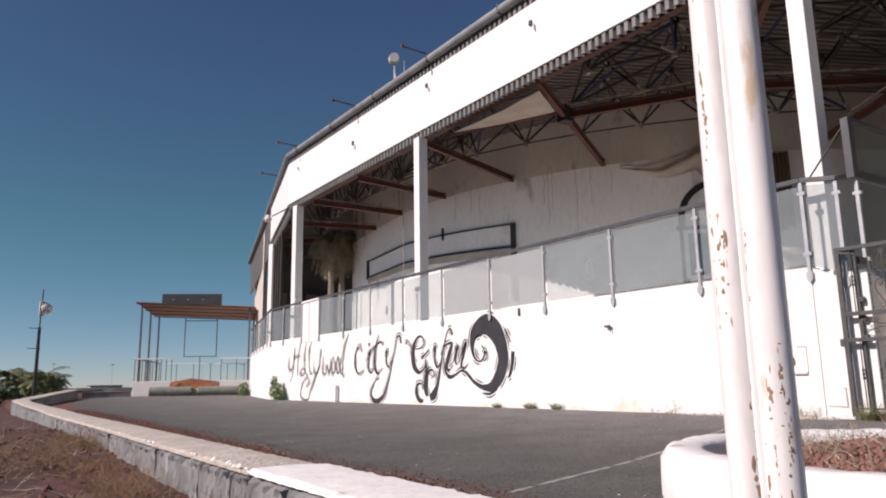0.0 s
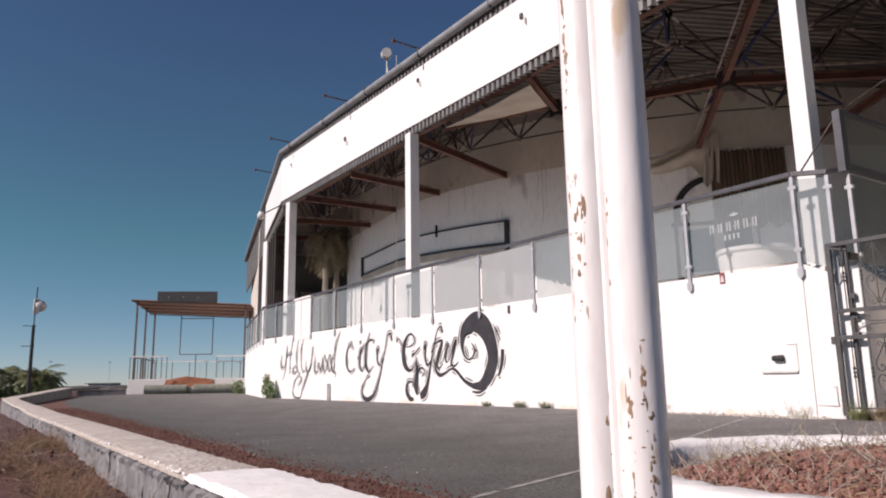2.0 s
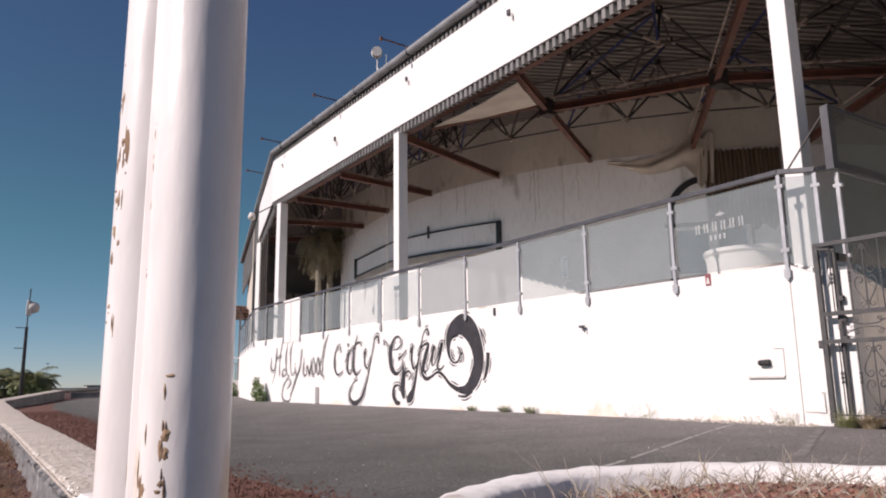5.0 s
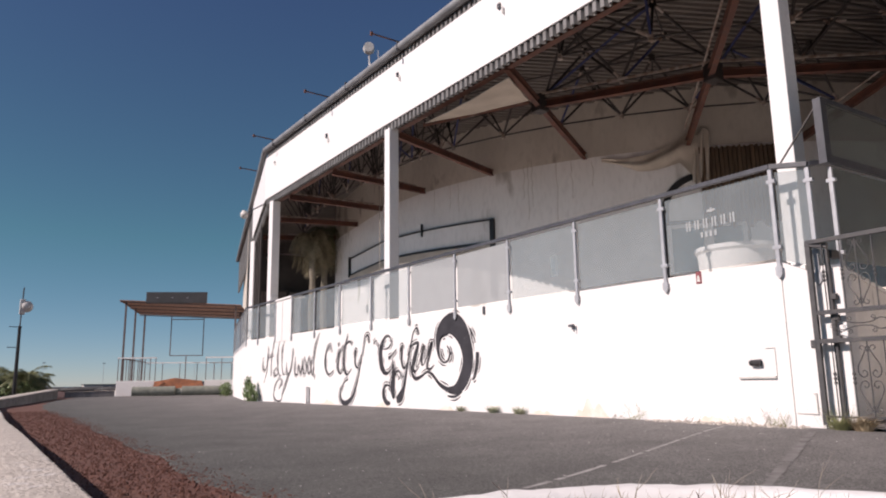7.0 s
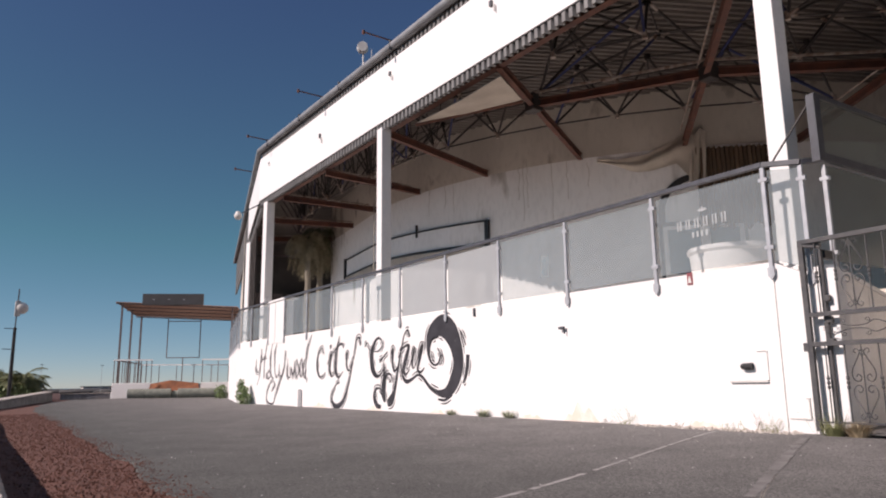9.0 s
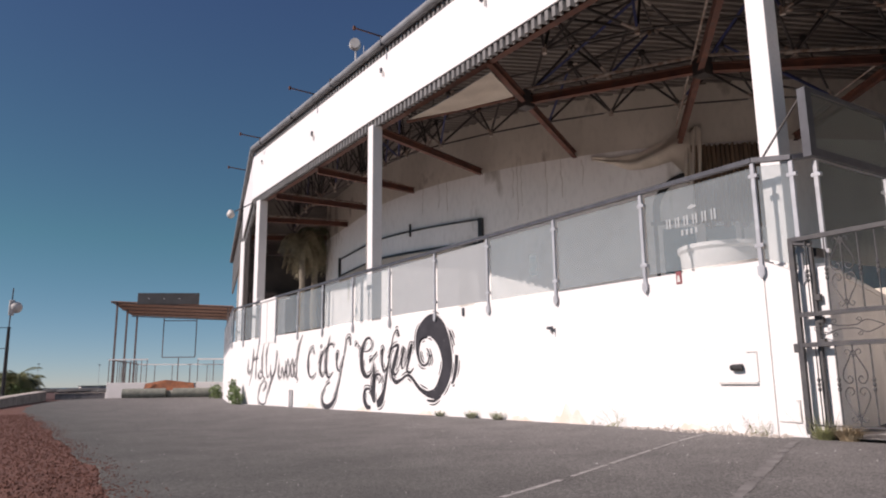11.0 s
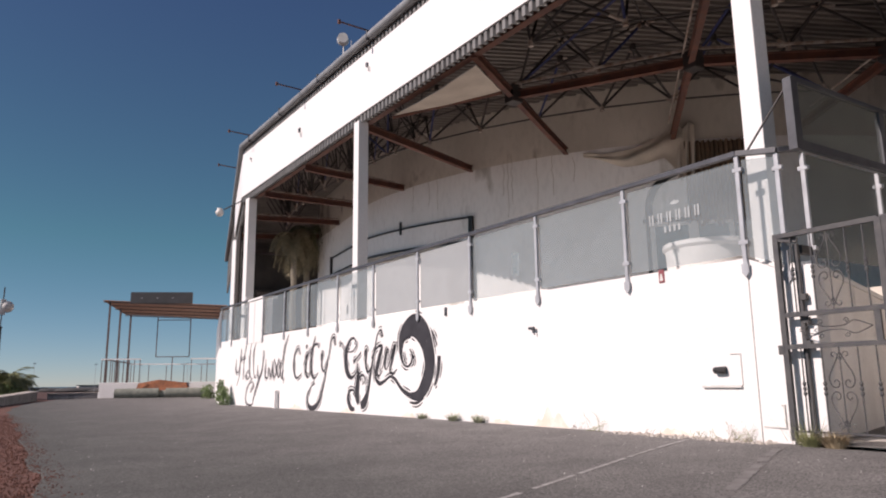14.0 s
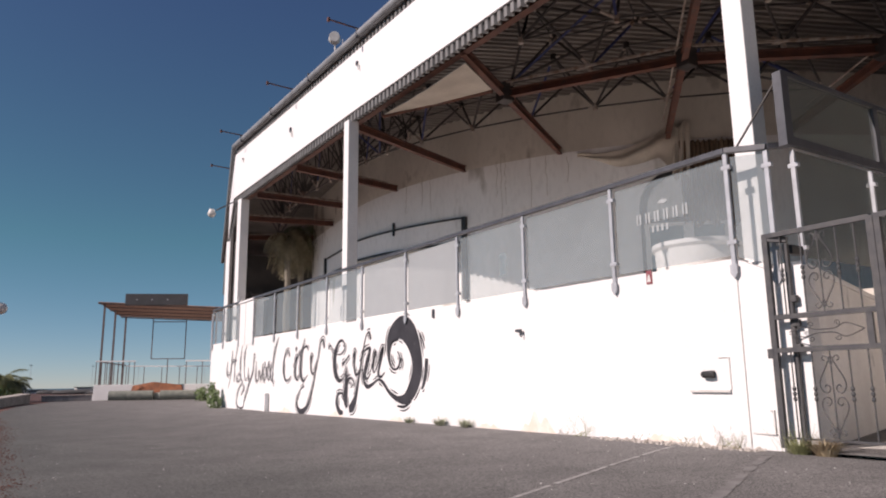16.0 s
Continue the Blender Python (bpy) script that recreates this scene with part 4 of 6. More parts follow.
# ---- small things on the terrace wall ----
t = tagged(empty("wall_lamp", W, 5.86, 0.78), "small black lamp in a recessed white frame", "lamp")
bm = tube(B(), (-0.05, 0.04, 0), (-0.03, -0.06, 0.0), 0.04, 10, 0.045)
bmesh.ops.create_uvsphere(bm, u_segments=10, v_segments=8, radius=0.04, matrix=Matrix.Translation((-0.045, 0.06, 0)))
part("lamp_head", bm, M_BLACK, t)
part("bracket", block(B(), (-0.03, -0.02, -0.02), (0.0, 0.04, 0.02)), M_BLACK, t)
bm = B()
for lo, hi in (((-0.035, -0.25, -0.2), (0.0, 0.28, -0.17)), ((-0.012, -0.26, -0.17), (0.0, -0.245, 0.19)), ((-0.012, -0.245, 0.18), (0.0, -0.12, 0.19))):
    block(bm, lo, hi, 0.003)
part("frame", bm, M_PALE, t, "pale chipped frame")
t = tagged(empty("wall_hatch", W, 5.2, 0.3), "small flush white hatch with a rusty edge", "hatch")
bm = B()
for lo, hi in (((0.0, -0.06, -0.15), (0.012, 0.19, -0.135)), ((0.0, -0.075, -0.15), (0.012, -0.06, 0.1)), ((0.0, -0.06, 0.09), (0.012, -0.03, 0.1))):
    block(bm, (lo[0] - 0.004, lo[1], lo[2]), hi)
part("edge", bm, M_PALE, t)
t = tagged(empty("wall_spout", W, 9.27, 1.5), "small dark pipe spout on the white wall", "spout")
part("pipe", tube(B(), (0, 0, 0), (-0.07, 0, 0), 0.025, 10), M_RAIL, t)
part("bend", bar(B(), (-0.06, 0.06, 0.005), (-0.06, -0.07, 0.005), 0.03, 0.04), M_RAIL, t)
part("drip", bar(B(), (-0.05, -0.06, 0.0), (-0.05, -0.06, -0.1), 0.018, 0.018, (1, 0, 0)), M_RAIL, t)
t = tagged(empty("wall_clip", W, 11.85, 2.02), "small grey bracket on the white wall", "bracket")
part("plate", block(B(), (-0.03, -0.03, -0.1), (0, 0.03, 0.06), 0.004), M_RAIL, t)
t = tagged(empty("notice", W - 0.012, 6.66, 2.0), "small red and white notice plate on the wall", "notice")
part("plate", block(B(), (0, -0.045, -0.085), (0.012, 0.045, 0.085), 0.003), M_RED, t)
part("symbol", extrude(B(), [(-0.004, -0.03, -0.06), (-0.004, 0.03, -0.06), (-0.004, 0.012, 0.03), (-0.004, -0.012, 0.03)], (0.004, 0, 0)), M_PALE, t, "pale triangular symbol")
bm = B()
block(bm, (W - 0.14, 20.95, -0.05), (W - 0.02, 21.1, 0.5), 0.01)
tagged(part("stone_post", bm, M_KERBWHITE), "short white stone post against the wall", "post")
bm = tube(B(), (W - 0.004, 5.42, 0.0), (W - 0.004, 5.42, 1.85), 0.008, 6)
tagged(part("cable", bm, M_PALE), "thin pale cable down the wall corner", "cable")
# notice sheet behind the glass
t = tagged(empty("paper_notice", W + 0.04, 9.75, 2.62), "small paper notice with bluish lines on the glass", "notice")
part("sheet", block(B(), (0, -0.1, -0.19), (0.004, 0.1, 0.19)), M_GLASS, t)
for k in range(5):
    part("text_bar", block(B(), (-0.004, -0.05 + 0.02 * (k % 2), 0.11 - 0.065 * k), (-0.001, 0.06 - 0.03 * (k % 3), 0.13 - 0.065 * k)), M_WINDOW, t)
# brand mark on the glass, drawn as plain bars
t = tagged(empty("glass_decal", W + 0.008, 6.42, 2.76), "pale worn lettering decal on a glass panel", "decal")
for k in range(6):
    y = 0.36 - 0.145 * k
    for lo, hi in (((y - 0.04, -0.07), (y - 0.012, 0.07)), ((y + 0.012, -0.07), (y + 0.034, 0.07))):
        part("text_bar", block(B(), (-0.002, lo[0], lo[1]), (0.0, hi[0], hi[1])), M_DECAL, t)
for k in range(4):
    part("text_bar", block(B(), (-0.002, 0.12 - 0.075 * k, -0.2), (0.0, 0.155 - 0.075 * k, -0.12)), M_DECAL, t)
part("emblem", extrude(B(), [(-0.002, -0.12, 0.16), (-0.002, -0.09, 0.19), (-0.002, -0.06, 0.18), (-0.002, -0.04, 0.22), (-0.002, -0.02, 0.18), (-0.002, 0.01, 0.19), (-0.002, 0.04, 0.16), (-0.002, -0.04, 0.14)], (0.002, 0, 0)), M_DECAL, t, "pale worn emblem")

# ---- mural: brush strokes of the painted words, as (along the wall, height, width) ----
def brush(parent, ctrl, accent=False):
    c = smooth_curve(ctrl, 9)
    pts = [(y, z) for y, z, _ in c]
    bm = ribbon(B(), pts, [max(0.032, w * 0.98) for _, _, w in c], (0, 1, 0), (0, 0, 1), (W - 0.0005, 0, 0), (-0.004, 0, 0))
    bmesh.ops.recalc_face_normals(bm, faces=bm.faces)
    if accent:
        rnd = random.Random(len(ctrl) * 7 + int(ctrl[0][0] * 100))
        for side, lift, first, gap in ((-1, 0.003, 1, (5, 12)), (1, 0.0025, 4, (10, 26))):
            i = rnd.randint(first, first + 4)
            while i < len(c) - 5:
                k = min(len(c), i + rnd.randint(6, 17))
                seg = []
                for j in range(i, k):
                    p0, p1 = c[max(0, j - 1)], c[min(len(c) - 1, j + 1)]
                    d = math.hypot(p1[0] - p0[0], p1[1] - p0[1]) or 1
                    off = side * (c[j][2] * 0.5 + 0.045)
                    seg.append((c[j][0] - (p1[1] - p0[1]) / d * off, c[j][1] + (p1[0] - p0[0]) / d * off))
                wd = [0.026 * math.sin(math.pi * (q + 0.5) / len(seg)) + 0.007 for q in range(len(seg))]
                b2 = ribbon(B(), seg, wd, (0, 1, 0), (0, 0, 1), (W - 0.0005, 0, 0), (-lift, 0, 0))
                bmesh.ops.recalc_face_normals(b2, faces=b2.faces)
                part("accent_line", b2, M_INK, parent)
                i = k + rnd.randint(*gap)
    return part("stroke", bm, M_INK, parent)


word = tagged(empty("painted_word"), "thin black hand-painted script word on the white wall", "mural lettering", "mural words")
brush(word, [(24.84, 1.88, 0.035), (24.85, 1.53, 0.06), (24.93, 1.03, 0.06), (25.20, 0.63, 0.035)], True)
brush(word, [(24.29, 2.10, 0.035), (24.42, 1.58, 0.06), (24.51, 1.15, 0.06), (24.51, 0.84, 0.035)], True)
brush(word, [(25.35, 1.55, 0.035), (25.38, 1.17, 0.06), (25.05, 1.10, 0.06), (24.77, 1.47, 0.06), (24.25, 1.54, 0.035)], True)
brush(word, [(24.02, 1.14, 0.035), (24.21, 0.96, 0.06), (24.02, 0.85, 0.06), (23.80, 0.99, 0.06), (24.02, 1.14, 0.035)], True)
brush(word, [(23.70, 2.04, 0.035), (23.88, 1.56, 0.06), (23.75, 0.96, 0.06), (23.50, 0.86, 0.035)], True)
brush(word, [(23.25, 2.02, 0.035), (23.47, 1.55, 0.06), (23.35, 0.95, 0.06), (23.11, 0.89, 0.035)], True)
brush(word, [(23.00, 1.30, 0.035), (23.00, 1.00, 0.06), (22.76, 0.92, 0.06), (22.51, 1.17, 0.06), (22.45, 1.72, 0.035)], True)
brush(word, [(22.51, 1.17, 0.035), (22.85, 0.83, 0.06), (23.26, 0.31, 0.06), (23.46, 0.05, 0.06), (23.93, 0.05, 0.06), (24.16, 0.24, 0.06), (24.01, 0.60, 0.06), (23.52, 0.78, 0.035)], True)
brush(word, [(23.52, 0.78, 0.035), (23.40, 0.60, 0.06), (23.68, 0.42, 0.035)], True)
brush(word, [(22.23, 1.45, 0.035), (22.25, 0.97, 0.06), (22.02, 0.87, 0.06), (21.91, 1.16, 0.06), (21.79, 0.89, 0.06), (21.66, 1.10, 0.06), (21.64, 1.37, 0.035)], True)
brush(word, [(21.45, 1.42, 0.035), (21.58, 1.15, 0.06), (21.43, 0.87, 0.06), (21.25, 1.09, 0.06), (21.45, 1.42, 0.035)], True)
brush(word, [(21.10, 1.41, 0.035), (21.20, 1.14, 0.06), (21.07, 0.87, 0.06), (20.90, 1.08, 0.06), (21.10, 1.41, 0.035)], True)
brush(word, [(20.80, 1.40, 0.035), (20.90, 1.14, 0.06), (20.79, 0.84, 0.06), (20.64, 1.08, 0.035)], True)
brush(word, [(20.27, 2.08, 0.035), (20.56, 1.77, 0.06), (20.68, 1.29, 0.06), (20.70, 0.86, 0.06), (20.56, 0.76, 0.035)], True)

word = tagged(empty("painted_word"), "black hand-painted script word with a long tail", "mural lettering", "mural words")
brush(word, [(19.34, 1.48, 0.06), (19.47, 1.66, 0.04), (19.75, 1.50, 0.10), (19.82, 1.12, 0.14), (19.60, 0.84, 0.07), (19.20, 0.96, 0.03)], True)
brush(word, [(19.10, 1.18, 0.03), (18.84, 1.46, 0.08), (18.93, 1.05, 0.13), (18.77, 0.85, 0.07), (18.55, 0.98, 0.03)], True)
brush(word, [(18.92, 1.72, 0.10), (18.88, 1.60, 0.06)], True)
brush(word, [(18.29, 1.93, 0.03), (18.50, 1.51, 0.10), (18.52, 1.04, 0.16), (18.33, 0.82, 0.08), (18.04, 0.97, 0.03)], True)
brush(word, [(18.91, 1.33, 0.03), (18.54, 1.59, 0.06), (18.17, 1.71, 0.07), (18.02, 1.59, 0.04)], True)
brush(word, [(17.91, 1.27, 0.03), (17.77, 1.45, 0.07), (17.83, 1.15, 0.10), (17.66, 0.99, 0.06), (17.39, 1.31, 0.04)], True)
brush(word, [(16.99, 1.61, 0.10), (17.06, 1.81, 0.08), (17.26, 1.72, 0.06), (17.42, 1.28, 0.05), (17.65, 0.70, 0.08), (17.98, 0.22, 0.13), (18.41, 0.04, 0.16), (18.71, 0.15, 0.12), (18.72, 0.40, 0.08), (18.50, 0.61, 0.05), (18.25, 0.69, 0.07)], True)

word = tagged(empty("painted_word"), "bold black hand-painted script word with a great swirl", "mural lettering", "mural words")
brush(word, [(16.73, 1.57, 0.08), (16.61, 1.65, 0.04), (16.45, 1.54, 0.03), (16.20, 1.42, 0.03), (15.93, 1.44, 0.05), (15.78, 1.58, 0.05), (15.93, 1.73, 0.06), (16.17, 1.66, 0.10), (16.35, 1.36, 0.20), (16.29, 0.99, 0.20), (16.05, 0.81, 0.10), (15.78, 0.92, 0.05), (15.70, 1.14, 0.03)], True)
brush(word, [(15.93, 1.17, 0.12), (15.75, 1.25, 0.06), (15.52, 1.38, 0.05)], True)
brush(word, [(15.72, 1.14, 0.03), (15.67, 0.81, 0.16), (15.72, 0.44, 0.24), (15.64, 0.20, 0.10)], True)
brush(word, [(15.78, 0.41, 0.04), (15.93, 0.52, 0.05), (16.13, 0.49, 0.10), (16.19, 0.30, 0.16), (16.04, 0.11, 0.14), (15.84, 0.09, 0.08)], True)
brush(word, [(15.64, 0.65, 0.04), (15.58, 0.81, 0.08), (15.41, 0.86, 0.06), (15.30, 0.75, 0.05), (15.44, 0.65, 0.04)], True)
brush(word, [(15.32, 1.31, 0.03), (15.24, 1.43, 0.10), (15.27, 1.12, 0.10), (15.16, 0.92, 0.08), (15.00, 1.04, 0.03)], True)
brush(word, [(14.46, 1.67, 0.10), (14.54, 1.83, 0.06), (14.70, 1.73, 0.05), (14.83, 1.43, 0.06), (15.00, 0.96, 0.09), (15.16, 0.49, 0.14), (15.33, 0.25, 0.24), (15.52, 0.17, 0.16)], True)
brush(word, [(14.99, 1.22, 0.04), (14.75, 1.44, 0.06), (14.49, 1.47, 0.09), (14.60, 1.23, 0.16), (14.73, 0.95, 0.14), (14.63, 0.83, 0.06), (14.45, 0.95, 0.03)], True)
brush(word, [(14.47, 0.98, 0.03), (14.24, 1.39, 0.07), (14.34, 1.07, 0.09), (14.24, 0.99, 0.03), (13.89, 1.46, 0.10), (13.99, 1.19, 0.10), (14.10, 0.94, 0.08), (13.97, 0.87, 0.06), (13.80, 0.96, 0.03)], True)
brush(word, [(14.86, 1.06, 0.03), (14.78, 0.80, 0.09), (14.60, 0.67, 0.10), (14.35, 0.72, 0.07), (14.10, 0.81, 0.06), (13.88, 0.75, 0.08), (13.58, 0.54, 0.09), (13.26, 0.42, 0.12)], True)
brush(word, [(13.26, 1.36, 0.03), (13.15, 1.23, 0.06), (13.22, 1.05, 0.06), (13.40, 1.01, 0.05), (13.56, 1.12, 0.08), (13.63, 1.37, 0.16), (13.55, 1.64, 0.30), (13.32, 1.79, 0.40), (13.02, 1.82, 0.50), (12.74, 1.66, 0.50), (12.54, 1.36, 0.42), (12.47, 0.99, 0.38), (12.65, 0.63, 0.34), (12.93, 0.43, 0.22), (13.26, 0.42, 0.12)], True)
brush(word, [(12.37, 1.68, 0.03), (12.27, 1.53, 0.05), (12.19, 1.37, 0.03)], True)
brush(word, [(12.12, 1.18, 0.12), (12.15, 0.93, 0.12), (12.24, 0.70, 0.09), (12.32, 0.62, 0.04)], True)
brush(word, [(13.26, 0.29, 0.04), (12.98, 0.28, 0.06), (12.70, 0.38, 0.03)], True)
brush(word, [(13.56, 1.49, 0.03), (13.42, 1.57, 0.05), (13.21, 1.59, 0.03)], True)
brush(word, [(13.51, 1.31, 0.03), (13.47, 1.14, 0.05), (13.36, 1.06, 0.03)], True)
brush(word, [(13.11, 1.22, 0.03), (13.09, 1.08, 0.04), (13.18, 1.00, 0.03)], True)


# ---- planter ----
PX, PY, PR, PZ = 2.065, 0.81, 0.735, 0.368
planter = tagged(empty("planter", PX, PY, -0.16), "round white painted concrete planter with a worn rim", "planter")


def lathe(bm, prof, n=64, wob=0.0, seed=1):
    rnd = random.Random(seed)
    rows = []
    for i in range(n):
        a = 2 * math.pi * i / n
        rows.append([bm.verts.new((math.cos(a) * (r + (rnd.random() - 0.5) * wob), math.sin(a) * (r + (rnd.random() - 0.5) * wob), z + (rnd.random() - 0.5) * wob)) for r, z in prof])
    for i in range(n):
        p, q = rows[i], rows[(i + 1) % n]
        for k in range(len(prof) - 1):
            bm.faces.new((p[k], q[k], q[k + 1], p[k + 1]))
    return bm


H = PZ + 0.16
soften(part("bowl", lathe(B(), [(PR - 0.12, 0), (PR - 0.07, 0.12), (PR - 0.05, H - 0.16), (PR - 0.02, H - 0.15)], 72), M_KERBWHITE, planter))
soften(part("rim", lathe(B(), [(PR - 0.03, H - 0.16), (PR - 0.005, H - 0.15), (PR, H - 0.13), (PR, H - 0.03), (PR - 0.02, H - 0.004), (PR - 0.035, H), (PR - 0.1, H - 0.002), (PR - 0.12, H - 0.015), (PR - 0.13, H - 0.12), (PR - 0.15, H - 0.3)], 110, 0.006), M_KERBWHITE, planter, "thick chipped white rim"), 60)
bm = B()
bmesh.ops.create_circle(bm, cap_ends=True, segments=48, radius=PR - 0.125, matrix=Matrix.Translation((0, 0, H - 0.07)))
bmesh.ops.triangulate(bm, faces=bm.faces)
bmesh.ops.subdivide_edges(bm, edges=bm.edges, cuts=5, use_grid_fill=True)
for v in bm.verts:
    v.co.z += 0.085 * max(0, 1 - (v.co.x ** 2 + v.co.y ** 2) / 0.35) + 0.012 * noise.noise(v.co * 14)
soften(part("soil", bm, M_CINDER, planter, "dry red volcanic soil"))


def in_planter(r):
    a, d = r.random() * 6.283, (PR - 0.13) * math.sqrt(r.random())
    return PX + d * math.cos(a), PY + d * math.sin(a), PZ - 0.068 + 0.085 * max(0, 1 - d * d / 0.35)


pebble_field("planter_stones", "red lava stones lying in the planter", 9000, in_planter, (0.003, 0.011), M_CINDER, 11, "stones")


def twigs(name, label, count, place, length, radius, mat, seed, lean=0.9, cat="dry plant", kind="stuff"):
    """Thin crooked stems, each a tapered three-sided strip with side shoots."""
    rnd = random.Random(seed)
    vs, fs = [], []

    def stem(p, d, ln, r, depth):
        prev = None
        q = Vector(p)
        segs = 4
        for s in range(segs + 1):
            u = d.cross(Vector((0.3, 0.7, 0.2))).normalized()
            w = d.cross(u)
            rr = r * (1 - 0.75 * s / segs)
            o = len(vs)
            for k in range(3):
                a = 2.094 * k
                vs.append(tuple(q + u * rr * math.cos(a) + w * rr * math.sin(a)))
            if prev is not None:
                fs.extend([prev + k, prev + (k + 1) % 3, o + (k + 1) % 3, o + k] for k in range(3))
            prev = o
            if depth and s in (2, 3):
                e = (d + Vector((rnd.uniform(-1, 1), rnd.uniform(-1, 1), rnd.uniform(-0.3, 0.7)))).normalized()
                stem(q, e, ln * 0.45, r * 0.6, depth - 1)
            d = (d + Vector((rnd.uniform(-1, 1), rnd.uniform(-1, 1), rnd.uniform(-0.5, 0.3))) * 0.28).normalized()
            q = q + d * ln / segs
    for _ in range(count):
        p = place(rnd)
        d = Vector((rnd.uniform(-1, 1) * lean, rnd.uniform(-1, 1) * lean, rnd.uniform(0.25, 1))).normalized()
        stem(Vector(p), d, rnd.uniform(*length), radius * rnd.uniform(0.6, 1.3), 1)
    me = bpy.data.meshes.new(name)
    me.from_pydata(vs, [], fs)
    me.materials.append(mat)
    return tagged(new(name, me), label, cat, kind=kind)


twigs("dead_plant", "dead grey twigs of a dried plant in the planter", 760, in_planter, (0.03, 0.08), 0.0016, M_TWIG, 12, 1.3)
twigs("dry_stalks", "pale dry grass stalks lying in the planter", 420, in_planter, (0.03, 0.08), 0.0014, M_DRY, 13, 2.2)
# a few tall bare sprigs
for k, (a, d) in enumerate(((2.0, 0.5), (1.7, 0.52), (1.2, 0.5), (0.8, 0.53), (0.45, 0.5), (2.4, 0.48))):
    twigs("dead_sprig", "bare crooked dead sprig in the planter", 1, lambda r: (PX + d * math.cos(a), PY + d * math.sin(a), PZ - 0.08), (0.13, 0.17), 0.002, M_TWIG, 60 + k, 0.35, kind="stuff")

# ---- white double pole ----
pole = tagged(empty("double_pole", 0.926, 0.617, -0.30), "two welded white steel pipes with chipped rusty paint", "pole")
pole.scale = (1.11, 1.11, 1.0)
ax = Vector((0.418, -0.908, 0))


def pipe(off, r):
    bm = B()
    n, segs = 40, 60
    rows = []
    for s in range(segs + 1):
        z = 3.0 * s / segs
        row = []
        for i in range(n):
            a = 2 * math.pi * i / n
            k = r * (1 + 0.012 * noise.noise((math.cos(a) * 2 + off * 50, math.sin(a) * 2, z * 5)))
            row.append(bm.verts.new((ax.x * off + k * math.cos(a), ax.y * off + k * math.sin(a), z)))
        rows.append(row)
    for p, q in zip(rows, rows[1:]):
        for i in range(n):
            bm.faces.new((p[i], p[(i + 1) % n], q[(i + 1) % n], q[i]))
    return soften(part("pipe", bm, M_POLE, pole), 80)


pipe(-0.0195, 0.0232)
pipe(0.0205, 0.0248)
bm = tube(B(), (-0.0113, -0.0052, 0), (-0.0113, -0.0052, 3.0), 0.0068, 10)
part("weld_seam", bm, M_POLE, pole, "rough painted weld seam")
part("base_plate", block(B(), (-0.1, -0.1, -0.02), (0.1, 0.1, 0.02), 0.005), M_RUST, pole, "rusty base plate")
rnd = random.Random(31)
streaks = [(rnd.random() < 0.55, radians(rnd.uniform(150, 275)), rnd.uniform(0.55, 1.7)) for _ in range(22)]
for k in range(300):
    left, a, z = rnd.choice(streaks)
    off, r = (-0.0195, 0.0232) if left else (0.0205, 0.0248)
    z += rnd.gauss(0, 0.05)
    a += radians(rnd.gauss(0, 4))
    s, h = 0.0005 + 0.002 * rnd.random() ** 2, 0.001 + 0.012 * rnd.random() ** 2
    c = Vector((ax.x * off + (r + 0.0002) * math.cos(a), ax.y * off + (r + 0.0002) * math.sin(a), z))
    t_, n_ = Vector((-math.sin(a), math.cos(a), 0)), Vector((math.cos(a), math.sin(a), 0))
    bm = B()
    m = 11
    ring = [bm.verts.new(c + t_ * s * math.cos(6.283 * i / m) * rnd.uniform(0.6, 1.3) + Vector((0, 0, h * math.sin(6.283 * i / m) * rnd.uniform(0.7, 1.2))) - n_ * 0.0003) for i in range(m)]
    top_v = bm.verts.new(c + n_ * 0.0004)
    for i in range(m):
        bm.faces.new((ring[i], ring[(i + 1) % m], top_v))
    part("rust_patch", bm, M_RUST, pole, "brown rust patch")


# ---- weeds along the wall ----
def tuft(name, x, y, z, n, ln, mat, label, seed, lean=0.7, width=0.0035, cat="weed"):
    rnd = random.Random(seed)
    vs, fs = [], []
    for _ in range(n):
        a, d = rnd.random() * 6.283, rnd.random()
        p = Vector((x + 0.3 * ln * math.cos(a) * d, y + 0.5 * ln * math.sin(a) * d, z))
        dr = Vector((math.cos(a) * lean * rnd.random(), math.sin(a) * lean * rnd.random(), 1)).normalized()
        l_, w = ln * rnd.uniform(0.4, 1), width * rnd.uniform(0.6, 1.4)
        s = Vector((-math.sin(a), math.cos(a), 0))
        o = len(vs)
        for k, ww in ((0, 1), (0.5, 0.9), (1, 0.15)):
            q = p + dr * l_ * k + Vector((math.cos(a), math.sin(a), -0.6)) * l_ * 0.25 * k * k
            vs += [tuple(q - s * w * ww), tuple(q + s * w * ww)]
        fs += [[o, o + 1, o + 3, o + 2], [o + 2, o + 3, o + 5, o + 4]]
    me = bpy.data.meshes.new(name)
    me.from_pydata(vs, [], fs)
    me.materials.append(mat)
    return tagged(new(name, me), label, cat, "weeds along the wall")


